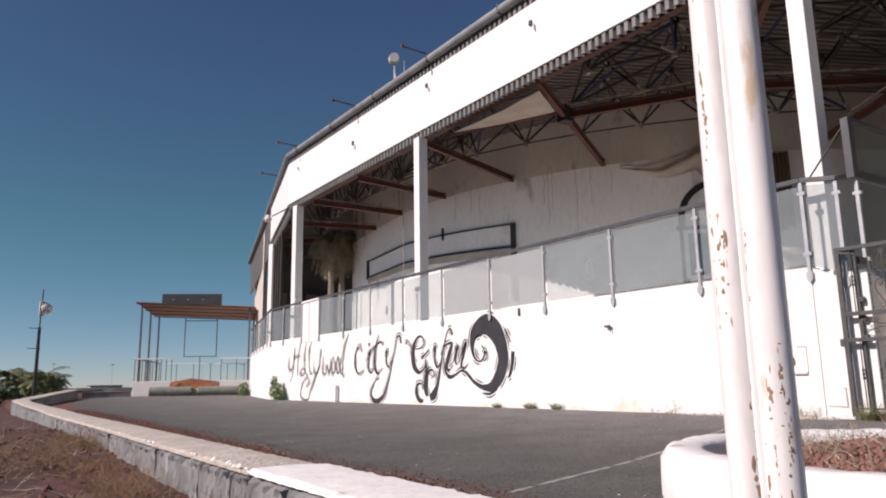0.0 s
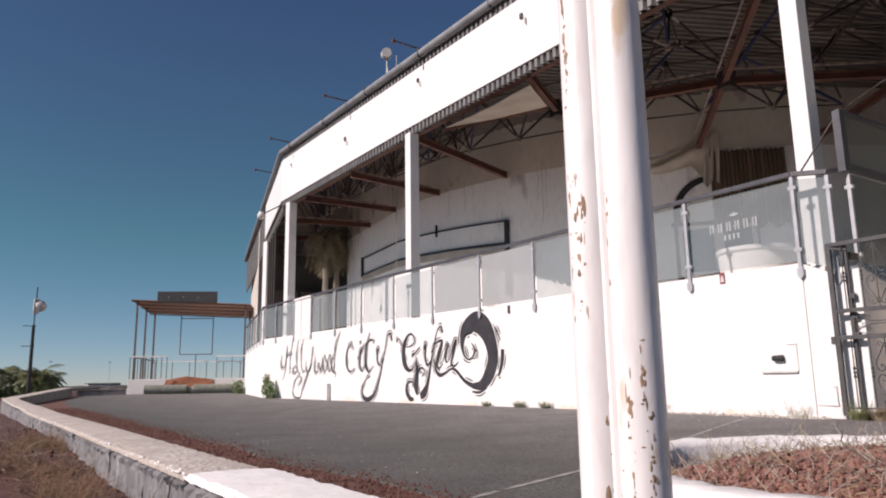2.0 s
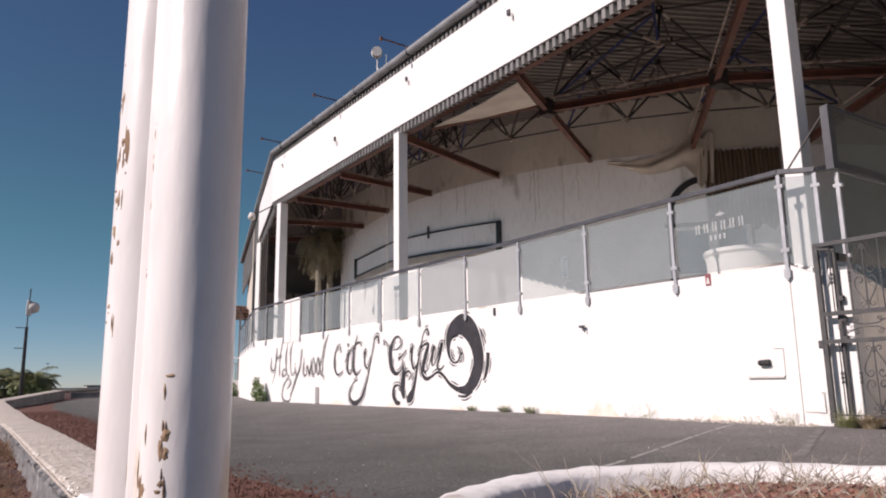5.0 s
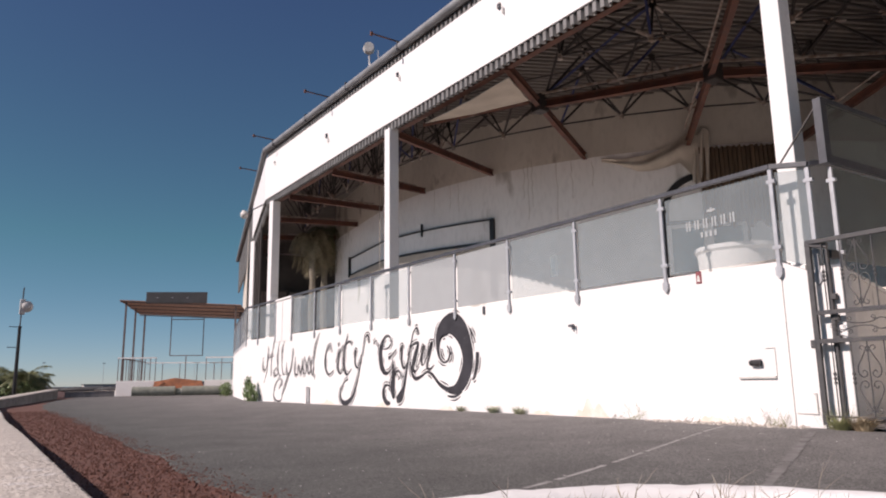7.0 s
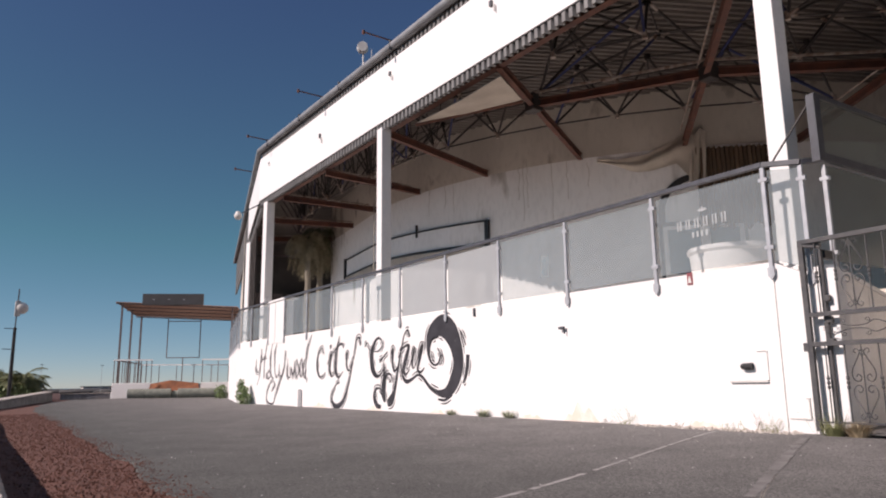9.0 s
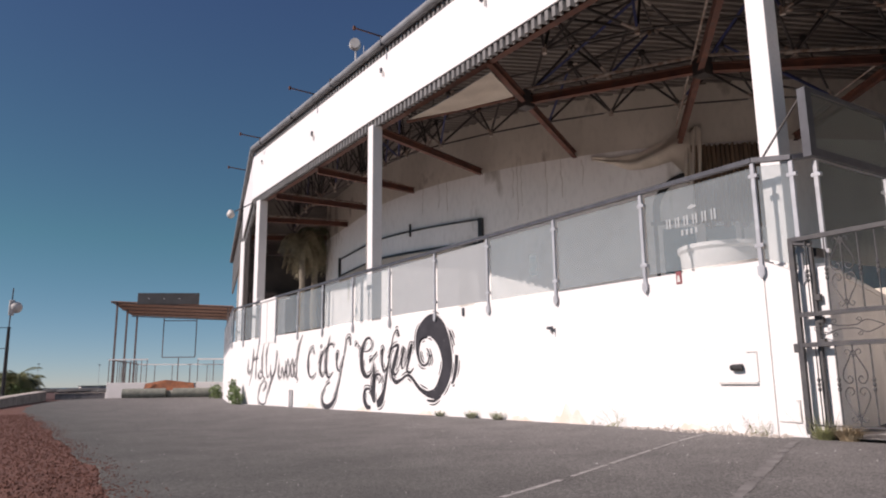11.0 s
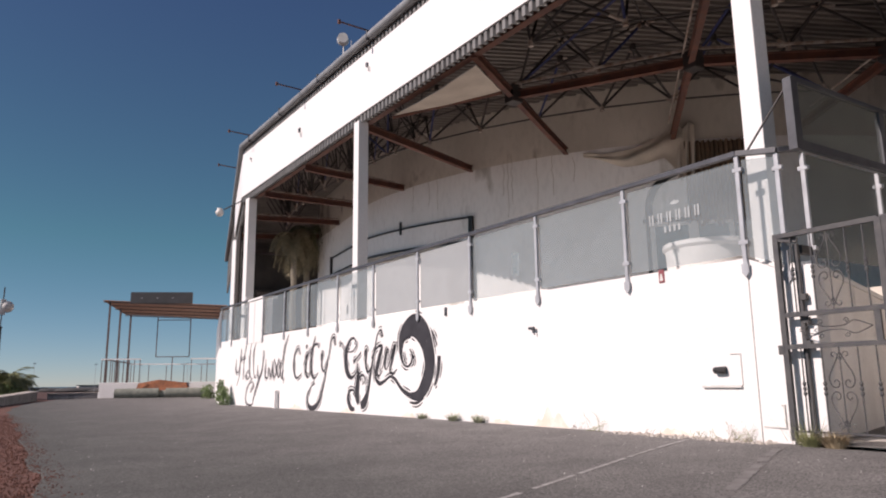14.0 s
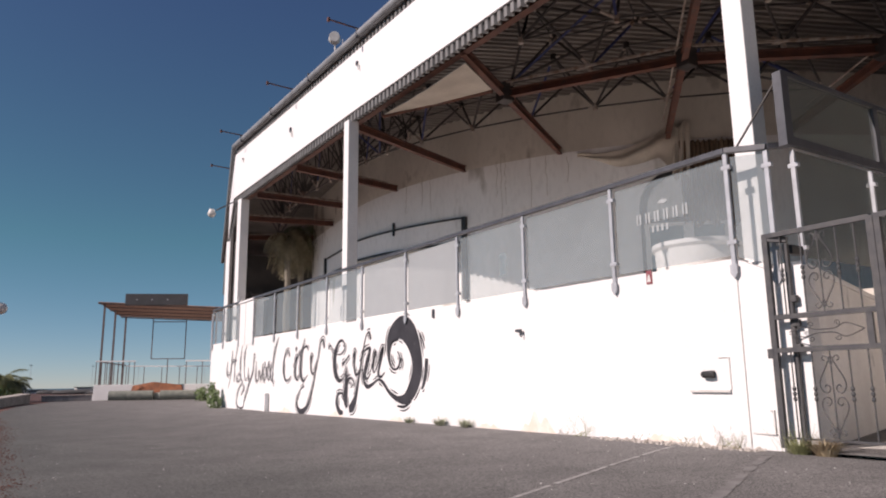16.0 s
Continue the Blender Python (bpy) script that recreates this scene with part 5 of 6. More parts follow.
for k, (y, n, ln) in enumerate(((12.63, 110, 0.22), (11.52, 150, 0.26), (10.72, 130, 0.26))):
    tuft("weed", W - 0.1, y, yard(W, y), n, ln * 0.8, M_WEEDGREEN, "small bushy grey-green weed at the foot of the wall", 70 + k, 1.4, 0.006)
for k, (y, n, ln) in enumerate(((8.3, 12, 0.12), (7.93, 16, 0.34), (6.9, 10, 0.12), (6.1, 14, 0.14), (5.65, 16, 0.3), (5.64, 14, 0.2))):
    twigs("weed", "small twiggy half-dry weed at the foot of the wall", n, lambda r: (W - 0.05 - 0.1 * r.random(), y + r.uniform(-0.16, 0.16), yard(W, y)), (ln * 0.5, ln), 0.0032, M_WEED if k % 2 else M_TWIG, 200 + k, 0.8, "weed", "thing")
tuft("weed", 9.5, 4.55, yard(9.5, 4.5), 520, 0.22, M_DRY, "tall yellowing grass tuft at the gate", 90, 0.8)
tuft("weed", 9.5, 4.8, yard(9.5, 4.8), 420, 0.2, M_WEED, "green grass tuft at the gate", 91, 1.1, 0.0026)
tuft("weed", 9.55, 4.85, yard(9.5, 4.8), 60, 0.4, M_WEED, "tall green weed climbing the gate post", 92, 0.35, 0.003)


# faint damp stains on the paint at the foot of the wall
M_STAIN = material("damp stained paint", (0.74, 0.62, 0.52), (0.79, 0.73, 0.67), 0.85, scale=6, fine=30)
for y, w, h, k in ((8.95, 0.42, 0.3, 0), (13.3, 0.3, 0.12, 1), (16.2, 0.4, 0.16, 2), (10.2, 0.35, 0.1, 3), (6.6, 0.3, 0.12, 4), (19.6, 0.5, 0.16, 5)):
    bm = B()
    up, down = [], []
    for i in range(21):
        u = i / 20 * 2 - 1
        hh = h * max(0.02, (1 - u * u)) * (0.75 + 0.6 * noise.noise((u * 3, k * 5.0, 0)))
        up.append(bm.verts.new((W - 0.003, y + u * w, yard(W, y) + hh)))
        down.append(bm.verts.new((W - 0.003, y + u * w, yard(W, y) - 0.02)))
    for i in range(20):
        bm.faces.new((down[i], down[i + 1], up[i + 1], up[i]))
    tagged(part("wall_stain", bm, M_STAIN), "faint brownish damp stain on the wall paint", "stain", kind="structure")


def rubble(r):
    y = 5.2 + 2.4 * r.random()
    return W - 0.02 - 0.28 * r.random() ** 2, y, yard(W, y)


pebble_field("rubble", "crumbled pale plaster along the foot of the wall", 500, rubble, (0.006, 0.035), M_KERBTOP, 15, "rubble")


# ---- shrubs and palms ----
def leaf_cloud(vs, fs, rnd, c, rad, n, size):
    for _ in range(n):
        while True:
            d = Vector((rnd.uniform(-1, 1), rnd.uniform(-1, 1), rnd.uniform(-1, 1)))
            if 0.3 < d.length < 1 + 0.25 * rnd.random():
                break
        p = Vector(c) + Vector((d.x * rad[0], d.y * rad[1], d.z * rad[2]))
        e = Euler((rnd.random() * 6, rnd.random() * 6, rnd.random() * 6)).to_matrix()
        s = size * rnd.uniform(0.6, 1.4)
        o = len(vs)
        vs += [tuple(p + e @ Vector(v)) for v in ((-s, 0, 0), (0, -0.45 * s, 0.1 * s), (s, 0, 0), (0, 0.45 * s, 0.1 * s))]
        fs.append([o, o + 1, o + 2, o + 3])


def shrub(x, y, z, clumps, size, label, seed):
    rnd = random.Random(seed)
    t = tagged(empty("shrub", x, y, z), label, "shrub")
    vs, fs = [], []
    for c, rad, n in clumps:
        leaf_cloud(vs, fs, rnd, c, rad, n, size)
    me = bpy.data.meshes.new("foliage")
    me.from_pydata(vs, [], fs)
    me.materials.append(M_LEAF)
    new("foliage", me).parent = t
    bm = B()
    for c, rad, n in clumps:
        tube(bm, (0, 0, 0), c, 0.02, 5, 0.008)
    part("stem", bm, M_TWIG, t)
    return t


shrub(9.3, 25.81, -0.03, (((0, 0, 0.36), (0.2, 0.3, 0.3), 420), ((0.05, -0.2, 0.2), (0.2, 0.28, 0.2), 260), ((-0.03, 0.1, 0.66), (0.12, 0.17, 0.22), 160)), 0.05, "green leafy shrub growing at the foot of the white wall", 101)
shrub(11.9, 38.0, 0.0, (((0, 0, 0.35), (0.3, 0.3, 0.35), 300), ((0.2, 0.2, 0.2), (0.3, 0.3, 0.2), 200)), 0.06, "green shrub at the far end of the wall", 102)


def palm(x, y, z, height, r, fronds, length, mat, label, seed, droop=1.0, trunk_label="", dry=None):
    rnd = random.Random(seed)
    t = tagged(empty("palm_tree", x, y, z), label, "palm tree")
    bm = B()
    n = 14
    for k in range(n):
        z0, z1 = height * k / n, height * (k + 1) / n
        tube(bm, (0.02 * math.sin(k), 0.02 * math.cos(k), z0), (0.02 * math.sin(k + 1), 0.02 * math.cos(k + 1), z1 + 0.02), r * (1.05 - 0.2 * k / n) * (1.06 if k % 2 else 0.97), 12)
    part("trunk", bm, M_BARK, t)
    for f in range(fronds):
        a = 6.283 * f / fronds + rnd.uniform(-0.2, 0.2)
        el = rnd.uniform(-0.3, 1.1) if droop < 1.5 else rnd.uniform(-1.2, 1.15)
        ln = length * rnd.uniform(0.75, 1.1)
        bm = B()
        p = Vector((0, 0, height))
        d = Vector((math.cos(a) * math.cos(el), math.sin(a) * math.cos(el), math.sin(el)))
        segs = 11
        for s in range(segs):
            q = p + d * ln / segs
            tube(bm, p, q, 0.016 * (1 - 0.8 * s / segs), 4)
            side = d.cross(Vector((0, 0, 1)))
            side = side.normalized() if side.length > 0.05 else Vector((1, 0, 0))
            if s > 1:
                for sg in (-1, 1):
                    for u in (0.0, 0.2, 0.4, 0.6, 0.8):
                        b0 = p.lerp(q, u)
                        l_ = ln * 0.30 * math.sin(3.1 * (s + u) / segs) + 0.05
                        tip = b0 + (side * sg * 0.8 + d * 0.55 + Vector((rnd.uniform(-0.2, 0.2), rnd.uniform(-0.2, 0.2), -0.4 * droop * rnd.uniform(0.3, 1.6)))).normalized() * l_
                        w = d * 0.013
                        bm.faces.new([bm.verts.new(v) for v in (b0 - w, b0 + w, tip)])
            d = (d + Vector((rnd.uniform(-0.07, 0.07), rnd.uniform(-0.07, 0.07), -0.17 * droop))).normalized()
            p = q
        use = mat if not dry or (el > 0.35) else dry
        part("frond", bm, use, t, "dry straw coloured frond" if use is dry else "")
    return t


palm(13.6, 30.7, 2.1, 5.0, 0.14, 34, 1.75, M_DRYFROND, "dead palm with drooping straw-coloured fronds on the terrace", 111, 2.2)
palm(14.5, 31.45, 2.1, 5.65, 0.15, 40, 2.15, M_FROND, "palm with drooping green and half-dry fronds on the terrace", 112, 2.3, dry=M_DRYFROND)
for k, (x, y, hh, ln) in enumerate(((3.9, 50.6, 0.7, 1.3), (3.1, 49.4, 0.6, 1.2), (4.2, 52.0, 0.6, 1.2), (3.5, 50.0, 0.9, 1.5), (1.6, 52.5, 0.8, 1.5), (0.2, 51.0, 0.7, 1.5), (-1.2, 53, 0.8, 1.6), (-3.0, 52, 0.7, 1.5), (2.5, 55, 1.0, 1.4), (-0.4, 47, 0.6, 1.3), (-2.2, 46.5, 0.6, 1.3))):
    palm(x, y, earth(x, y) - 0.02, hh + (0.75 if x < 1.5 else 0.45), 0.12, 30, ln, M_BUSHFROND, "low green palm bush behind the kerb", 120 + k, 0.9)
rnd = random.Random(5)
for k in range(7):
    x, y = -3.5 + k * 1.1, 49 + rnd.random() * 4
    shrub(x, y, earth(x, y) - 0.02, (((0, 0, 0.55), (0.9, 0.9, 0.5), 260), ((0.5, 0.2, 0.4), (0.7, 0.7, 0.4), 160)), 0.11, "dense green bush behind the kerb", 140 + k)


rnd = random.Random(8)
TUFTS = [(1.15 - abs(rnd.gauss(0, 0.35)), rnd.uniform(2, 9)) for _ in range(26)] + [(rnd.uniform(-3, 0.8), rnd.uniform(2, 14)) for _ in range(26)]


def dry_place(r):
    c = r.choice(TUFTS)
    y = c[1] + r.gauss(0, 0.15)
    x = min(kerb_x(y) - 0.02, c[0] + r.gauss(0, 0.1))
    return x, y, earth(x, y)


twigs("dry_grass", "dry yellow grass and brush along the kerb", 3800, dry_place, (0.06, 0.26), 0.0022, M_BRUSH, 16, 1.2, "dry grass")


def dry_far(r):
    y = 3 + 12 * r.random()
    x = 0.9 - 4 * r.random()
    return x, y, earth(x, y)


twigs("dead_leaves", "grey dead twigs scattered on the earth", 500, dry_far, (0.08, 0.3), 0.003, M_TWIG, 17, 2.5, "twigs")


# ---- things on the inner wall ----
def inner_path(n=40, phi=200.3):
    return [on_ring(p, CR) for p in steps(phi, 177, n)] + [Vector((14.4, 26.9, 0)), Vector((14.66, 28.8, 0))]


def wall_strip(name, zs, h, out, mat, parent, label="", path=None):
    """A strip that follows the round wall; zs are its heights at the two ends."""
    path = path or inner_path()
    bm = B()
    n = len(path)
    prev = None
    for i, p in enumerate(path):
        z = zs[0] + (zs[1] - zs[0]) * i / (n - 1)
        d = (p - Vector((CX, CY, 0))).normalized()
        row = [bm.verts.new(v) for v in (p + Vector((0, 0, z - h / 2)), p + d * out + Vector((0, 0, z - h / 2)), p + d * out + Vector((0, 0, z + h / 2)), p + Vector((0, 0, z + h / 2)))]
        if prev:
            for k in range(4):
                bm.faces.new((prev[k], prev[(k + 1) % 4], row[(k + 1) % 4], row[k]))
        else:
            bm.faces.new(row)
        prev = row
    bm.faces.new(prev[::-1])
    bmesh.ops.recalc_face_normals(bm, faces=bm.faces)
    return part(name, bm, mat, parent, label)


fr = tagged(empty("wall_frame"), "long black frame lines on the curved white wall", "wall frame")
wall_strip("top_rail", (5.83, 6.05), 0.05, 0.06, M_BLACK, fr)
wall_strip("bottom_rail", (5.05, 5.3), 0.07, 0.06, M_BLACK, fr)
wall_strip("band", (4.86, 5.14), 0.24, 0.06, M_CLOTH, fr, "beige band under the frame")
wall_strip("end_post", (4.55, 4.55), 2.6, 0.13, M_BLACK, fr, path=[on_ring(p, CR) for p in (200.4, 200.1, 199.85)])
p = Vector((14.66, 28.8, 0))
part("end_post", bar(B(), p + Vector((-0.06, 0, 5.2)), p + Vector((-0.06, 0, 6.1)), 0.1, 0.1, (1, 0, 0)), M_BLACK, fr)
part("bracket", bar(B(), on_ring(187.5, CR + 0.06, 5.75), on_ring(187.5, CR + 0.06, 6.2), 0.06, 0.06, (1, 0, 0)), M_BLACK, fr)


win = tagged(empty("arched_window"), "white framed double window under a black painted arch", "window")
for p0, p1, z0, z1, mat, nm, o in ((221.3, 229.8, 4.9, 5.0, M_COLUMN, "frame_rail", 0.06), (221.3, 229.8, 3.5, 3.6, M_COLUMN, "frame_rail", 0.06), (221.3, 221.8, 3.6, 4.9, M_COLUMN, "frame_stile", 0.06), (225.2, 226.2, 3.6, 4.9, M_COLUMN, "frame_stile", 0.06),
                                   (229.3, 229.8, 3.6, 4.9, M_COLUMN, "frame_stile", 0.06), (221.8, 225.2, 3.6, 4.9, M_WINDOW, "pane", 0.02), (226.2, 229.3, 3.6, 4.9, M_WINDOW, "pane", 0.02), (220.6, 230.3, 5.02, 5.12, M_BLACK, "lintel", 0.04)):
    wall_strip(nm, ((z0 + z1) / 2,) * 2, z1 - z0, o, mat, win, path=[on_ring(q, CR) for q in steps(p0, p1, 6)])
bm = B()
prev = None
for i in range(41):
    t = i / 40
    if t < 0.25:
        a, z, u = 0, 3.4 + 2.0 * t / 0.25, -1
    elif t > 0.75:
        a, z, u = 0, 5.4 - 2.0 * (t - 0.75) / 0.25, 1
    else:
        w = math.pi * (t - 0.25) / 0.5
        u, z = -math.cos(w), 5.4 + 1.15 * math.sin(w)
    rows = []
    for k, s in ((0, 1.0), (1, 0.84)):
        zz = 5.4 + (z - 5.4) * (s if z > 5.4 else 1)
        ph = 225.5 + 4.6 * u * s
        rows += [on_ring(ph, CR + 0.05, zz), on_ring(ph, CR + 0.004, zz)]
    row = [bm.verts.new(v) for v in (rows[0], rows[2], rows[3], rows[1])]
    if prev:
        for k in range(4):
            bm.faces.new((prev[k], prev[(k + 1) % 4], row[(k + 1) % 4], row[k]))
    prev = row
bmesh.ops.recalc_face_normals(bm, faces=bm.faces)
part("arch", bm, M_BLACK, win, "black painted arch")
# brown curtain in the recess
bm = B()
prev = None
for i in range(97):
    ph = 225.3 + 8.3 * i / 96
    o = CR + 0.1 + 0.05 * math.sin(i * 1.15) + 0.02 * math.sin(i * 0.4)
    row = [bm.verts.new(on_ring(ph, o, 7.27 + 0.03 * math.sin(i * 0.9))), bm.verts.new(on_ring(ph, o + 0.02, 6.6)), bm.verts.new(on_ring(ph, o + 0.03 * math.sin(i * 0.7), 4.9 + 0.1 * math.sin(i * 0.3)))]
    if prev:
        for k in range(2):
            bm.faces.new((prev[k], row[k], row[k + 1], prev[k + 1]))
    prev = row
tagged(soften(part("curtain", bm, M_CURTAIN), 80), "brown pleated curtain hanging on the curved wall", "curtain")
# torn cloth swag
bm = B()
grid = []
for i in range(49):
    u = i / 48
    ph = 214.6 + 10.6 * u
    row = []
    for j in range(15):
        v = j / 14
        top_z = 7.26 + 0.75 * u ** 2.6 - 0.16 * math.sin(math.pi * u)
        drop = 0.12 + 0.85 * u ** 1.2 + (0.75 * max(0, u - 0.82) / 0.18)
        fold = 0.05 * math.sin(9 * v + 5 * u) * (0.3 + u) + 0.12 * math.sin(math.pi * v) * u
        row.append(bm.verts.new(on_ring(ph, CR + 0.08 + fold + 0.03 * math.sin(22 * u + 3 * v), top_z - drop * v + 0.04 * math.sin(11 * u) * v)))
    grid.append(row)
for r0, r1 in zip(grid, grid[1:]):
    for j in range(14):
        bm.faces.new((r0[j], r1[j], r1[j + 1], r0[j + 1]))
ob = tagged(soften(part("hanging_cloth", bm, M_CLOTH), 80), "torn beige cloth sagging from the curved wall", "cloth")
bm = B()
grid = []
for i in range(25):
    u = i / 24
    ph = 224.9 + 1.7 * u
    row = []
    for j in range(12):
        v = j / 11
        row.append(bm.verts.new(on_ring(ph - 0.5 * v, CR + 0.16 + 0.07 * math.sin(u * 15) * (0.4 + v), 7.75 - 1.5 * v - 0.1 * math.sin(u * 7))))
    grid.append(row)
for r0, r1 in zip(grid, grid[1:]):
    for j in range(11):
        bm.faces.new((r0[j], r1[j], r1[j + 1], r0[j + 1]))
tagged(soften(part("hanging_cloth", bm, M_CLOTH), 80), "gathered beige cloth end hanging in folds", "cloth")
# triangular ceiling panel left behind under the roof
P1, P2, P3 = Vector((10.45, 11.85, 7.20)), Vector((10.45, 15.5, 7.30)), Vector((11.95, 12.95, 7.36))
bm = B()
n = 12
idx = {}
for i in range(n + 1):
    for j in range(n + 1 - i):
        a, b = i / n, j / n
        v = P1 * (1 - a - b) + P2 * a + P3 * b
        v.z -= 0.05 * math.sin(math.pi * a) * 0.6 + 0.02 * noise.noise(v * 2)
        idx[i, j] = bm.verts.new(v)
for i in range(n):
    for j in range(n - i):
        bm.faces.new((idx[i, j], idx[i + 1, j], idx[i, j + 1]))
        if i + j < n - 1:
            bm.faces.new((idx[i + 1, j], idx[i + 1, j + 1], idx[i, j + 1]))
ob = tagged(part("ceiling_sail", bm, M_CLOTH), "pale beige triangular cloth stretched under the roof", "cloth")
m = ob.modifiers.new("thick", 'SOLIDIFY')
m.thickness = 0.02
bm = tube(B(), P2 + Vector((0, 0, -0.02)), P3 + Vector((0, 0, -0.02)), 0.05, 6)
tagged(part("sail_bar", bm, M_BEAM), "rust red bar along the edge of the cloth", "steel bar")
# hanging wires
rnd = random.Random(77)
for k, (ph, z0, z1) in enumerate(((205.5, 7.6, 5.6), (206.0, 7.6, 6.0), (209.2, 7.5, 4.9), (211.0, 7.3, 6.1), (195.0, 7.5, 6.3), (193.5, 7.5, 6.5), (190.5, 7.4, 6.4), (204.9, 7.4, 6.3), (213.5, 7.2, 6.4))):
    bm = B()
    sweep(bm, [on_ring(ph + rnd.uniform(-0.12, 0.12), CR + 0.12, z0 + (z1 - z0) * s / 8) for s in range(9)], 0.006)
    tagged(part("hanging_wire", bm, M_TWIG), "loose wire hanging down the plaster wall", "wire", "hanging wires")
bm = tube(B(), (12.2, 21.33, 7.36), (12.2, 21.33, 4.2), 0.012, 5)
tagged(part("hanging_wire", bm, M_TWIG), "loose rope hanging from the roof beams", "wire", "hanging wires")
# round white counter behind the glass
bm = B()
lathe(bm, [(0.55, 0), (0.6, 0.1), (0.62, 0.42), (0.66, 0.46), (0.66, 0.52), (0.0, 0.53)], 48)
ob = tagged(soften(part("round_counter", bm, M_COLUMN)), "low round white counter on the terrace", "counter")
ob.location = (11.1, 7.0, 2.09)
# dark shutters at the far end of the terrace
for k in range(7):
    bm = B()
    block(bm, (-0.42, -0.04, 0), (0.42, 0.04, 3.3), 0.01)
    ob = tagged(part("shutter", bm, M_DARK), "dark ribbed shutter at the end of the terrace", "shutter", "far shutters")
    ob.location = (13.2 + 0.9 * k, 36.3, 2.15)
    for j in range(6):
        part("slat", block(B(), (-0.36 + 0.12 * j, -0.07, 0.1), (-0.28 + 0.12 * j, -0.04, 3.2), 0.005), M_PERGOLA, ob)

# ---- things on the roof edge ----
for y, x, z in ((16.05, FX, 9.78), (20.75, FX, 9.86), (25.95, FX, 9.95), (30.0, FX + 0.72, 9.85)):
    t = tagged(empty("roof_rod", x, y, z), "dark red rod sticking out from the roof edge", "rod", "roof rods")
    part("rod", tube(B(), (0.25, 0, -0.02), (-0.88, 0, 0.02), 0.022, 7), M_BEAM, t)
    part("tip", block(B(), (-0.93, -0.035, -0.04), (-0.86, 0.035, 0.07), 0.01), M_BEAM, t)
t = tagged(empty("roof_antenna", 10.9, 19.6, 9.48), "white dish housing on a thin mast on the roof", "antenna")
part("mast", tube(B(), (0, 0, 0), (0, 0, 1.75), 0.025, 8), M_PALE, t)
part("brace", tube(B(), (0.15, -0.25, 0), (0, 0, 1.4), 0.015, 6), M_PALE, t)
bm = B()
bmesh.ops.create_uvsphere(bm, u_segments=20, v_segments=12, radius=0.19, matrix=Matrix.Translation((-0.02, 0, 1.8)) @ Matrix.Diagonal((1, 1, 0.9, 1)))
tube(bm, (-0.02, 0, 1.8), (-0.12, -0.2, 1.78), 0.19, 16, 0.16)
soften(part("housing", bm, M_PALE, t), 40)
part("whip", tube(B(), (-0.2, -1.0, 0.2), (-0.2, -1.0, 1.3), 0.012, 6), M_PALE, t)
part("whip_base", tube(B(), (-0.2, -1.0, 0.2), (-0.2, -1.0, 0.55), 0.04, 8), M_RAIL, t)
t = tagged(empty("dome_camera", FX - 0.02, 26.95, 7.62), "white dome security camera on an arm", "security camera")
part("arm", tube(B(), (0, 0, 0), (-0.62, 0.2, -0.38), 0.025, 8), M_RAIL, t)
bm = B()
bmesh.ops.create_uvsphere(bm, u_segments=18, v_segments=12, radius=0.15, matrix=Matrix.Translation((-0.75, 0.28, -0.5)))
tube(bm, (-0.75, 0.28, -0.5), (-0.75, 0.28, -0.33), 0.15, 16, 0.09)
soften(part("dome", bm, M_PALE, t))
for y, z, s in ((21.0, 8.62, 1.0), (16.2, 8.9, 0.8), (26.0, 9.06, 0.5), (11.6, 8.72, 0.9)):
    t = tagged(empty("fascia_fitting", FX, y, z), "small weathered metal fitting on the white fascia", "fitting", "fascia fittings")
    part("plate", block(B(), (-0.05, -0.05 * s, -0.09 * s), (0, 0.05 * s, 0.05 * s), 0.008), M_RAIL, t)
    part("spike", tube(B(), (-0.04, -0.16 * s, -0.12 * s), (-0.04, -0.16 * s, -0.3 * s), 0.02, 6), M_PALE, t)
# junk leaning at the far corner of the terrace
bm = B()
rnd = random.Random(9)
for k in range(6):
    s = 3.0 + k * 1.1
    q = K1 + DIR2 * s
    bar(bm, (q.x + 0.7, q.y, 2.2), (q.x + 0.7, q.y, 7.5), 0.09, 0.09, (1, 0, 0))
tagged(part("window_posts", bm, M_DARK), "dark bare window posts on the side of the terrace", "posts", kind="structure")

# ---- pergola at the end of the yard ----
PG = Matrix.Translation((7.95, 47.6, -0.02)) @ pose(0, 0, 0, 0, 0, -26) @ Matrix.Diagonal((1.055, 1.055, 1.06, 1))
perg = tagged(empty("pergola"), "brown steel pergola with a board roof and a blank dark sign", "pergola")
perg.matrix_world = PG


def pz(u):
    return 5.44 - 0.042 * u


for u, v in ((0.35, 0.1), (0.35, 1.95), (0.35, 3.9), (6.6, 0.1), (6.6, 1.95), (6.6, 3.9)):
    part("post", bar(B(), (u, v, 0.0), (u, v, pz(u) - 0.11 * v), 0.09, 0.09, (1, 0, 0)), M_PERGOLA, perg)
for v in (0.05, 1.0, 2.0, 3.0, 3.95):
    part("rafter", bar(B(), (0, v, pz(0) - 0.11 * v - 0.05), (6.9, v, pz(6.9) - 0.11 * v - 0.03), 0.05, 0.05), M_PERGOLA, perg)
for k in range(24):
    u = 0.02 + k * 0.288
    part("roof_board", bar(B(), (u + 0.13, -0.1, pz(u) + 0.02), (u + 0.13, 4.05, pz(u) - 0.42), 0.272, 0.03), M_WOOD, perg)
sg = part("sign_board", block(B(), (1.5, -0.12, 5.28), (4.93, 0.1, 5.94), 0.02), M_SIGN, perg, "blank dark sign board")
for k in range(3):
    part("worn_mark", block(B(), (2.1 + 0.85 * k, -0.126, 5.58), (2.19 + 0.85 * k, -0.12, 5.62)), M_STEEL, sg)
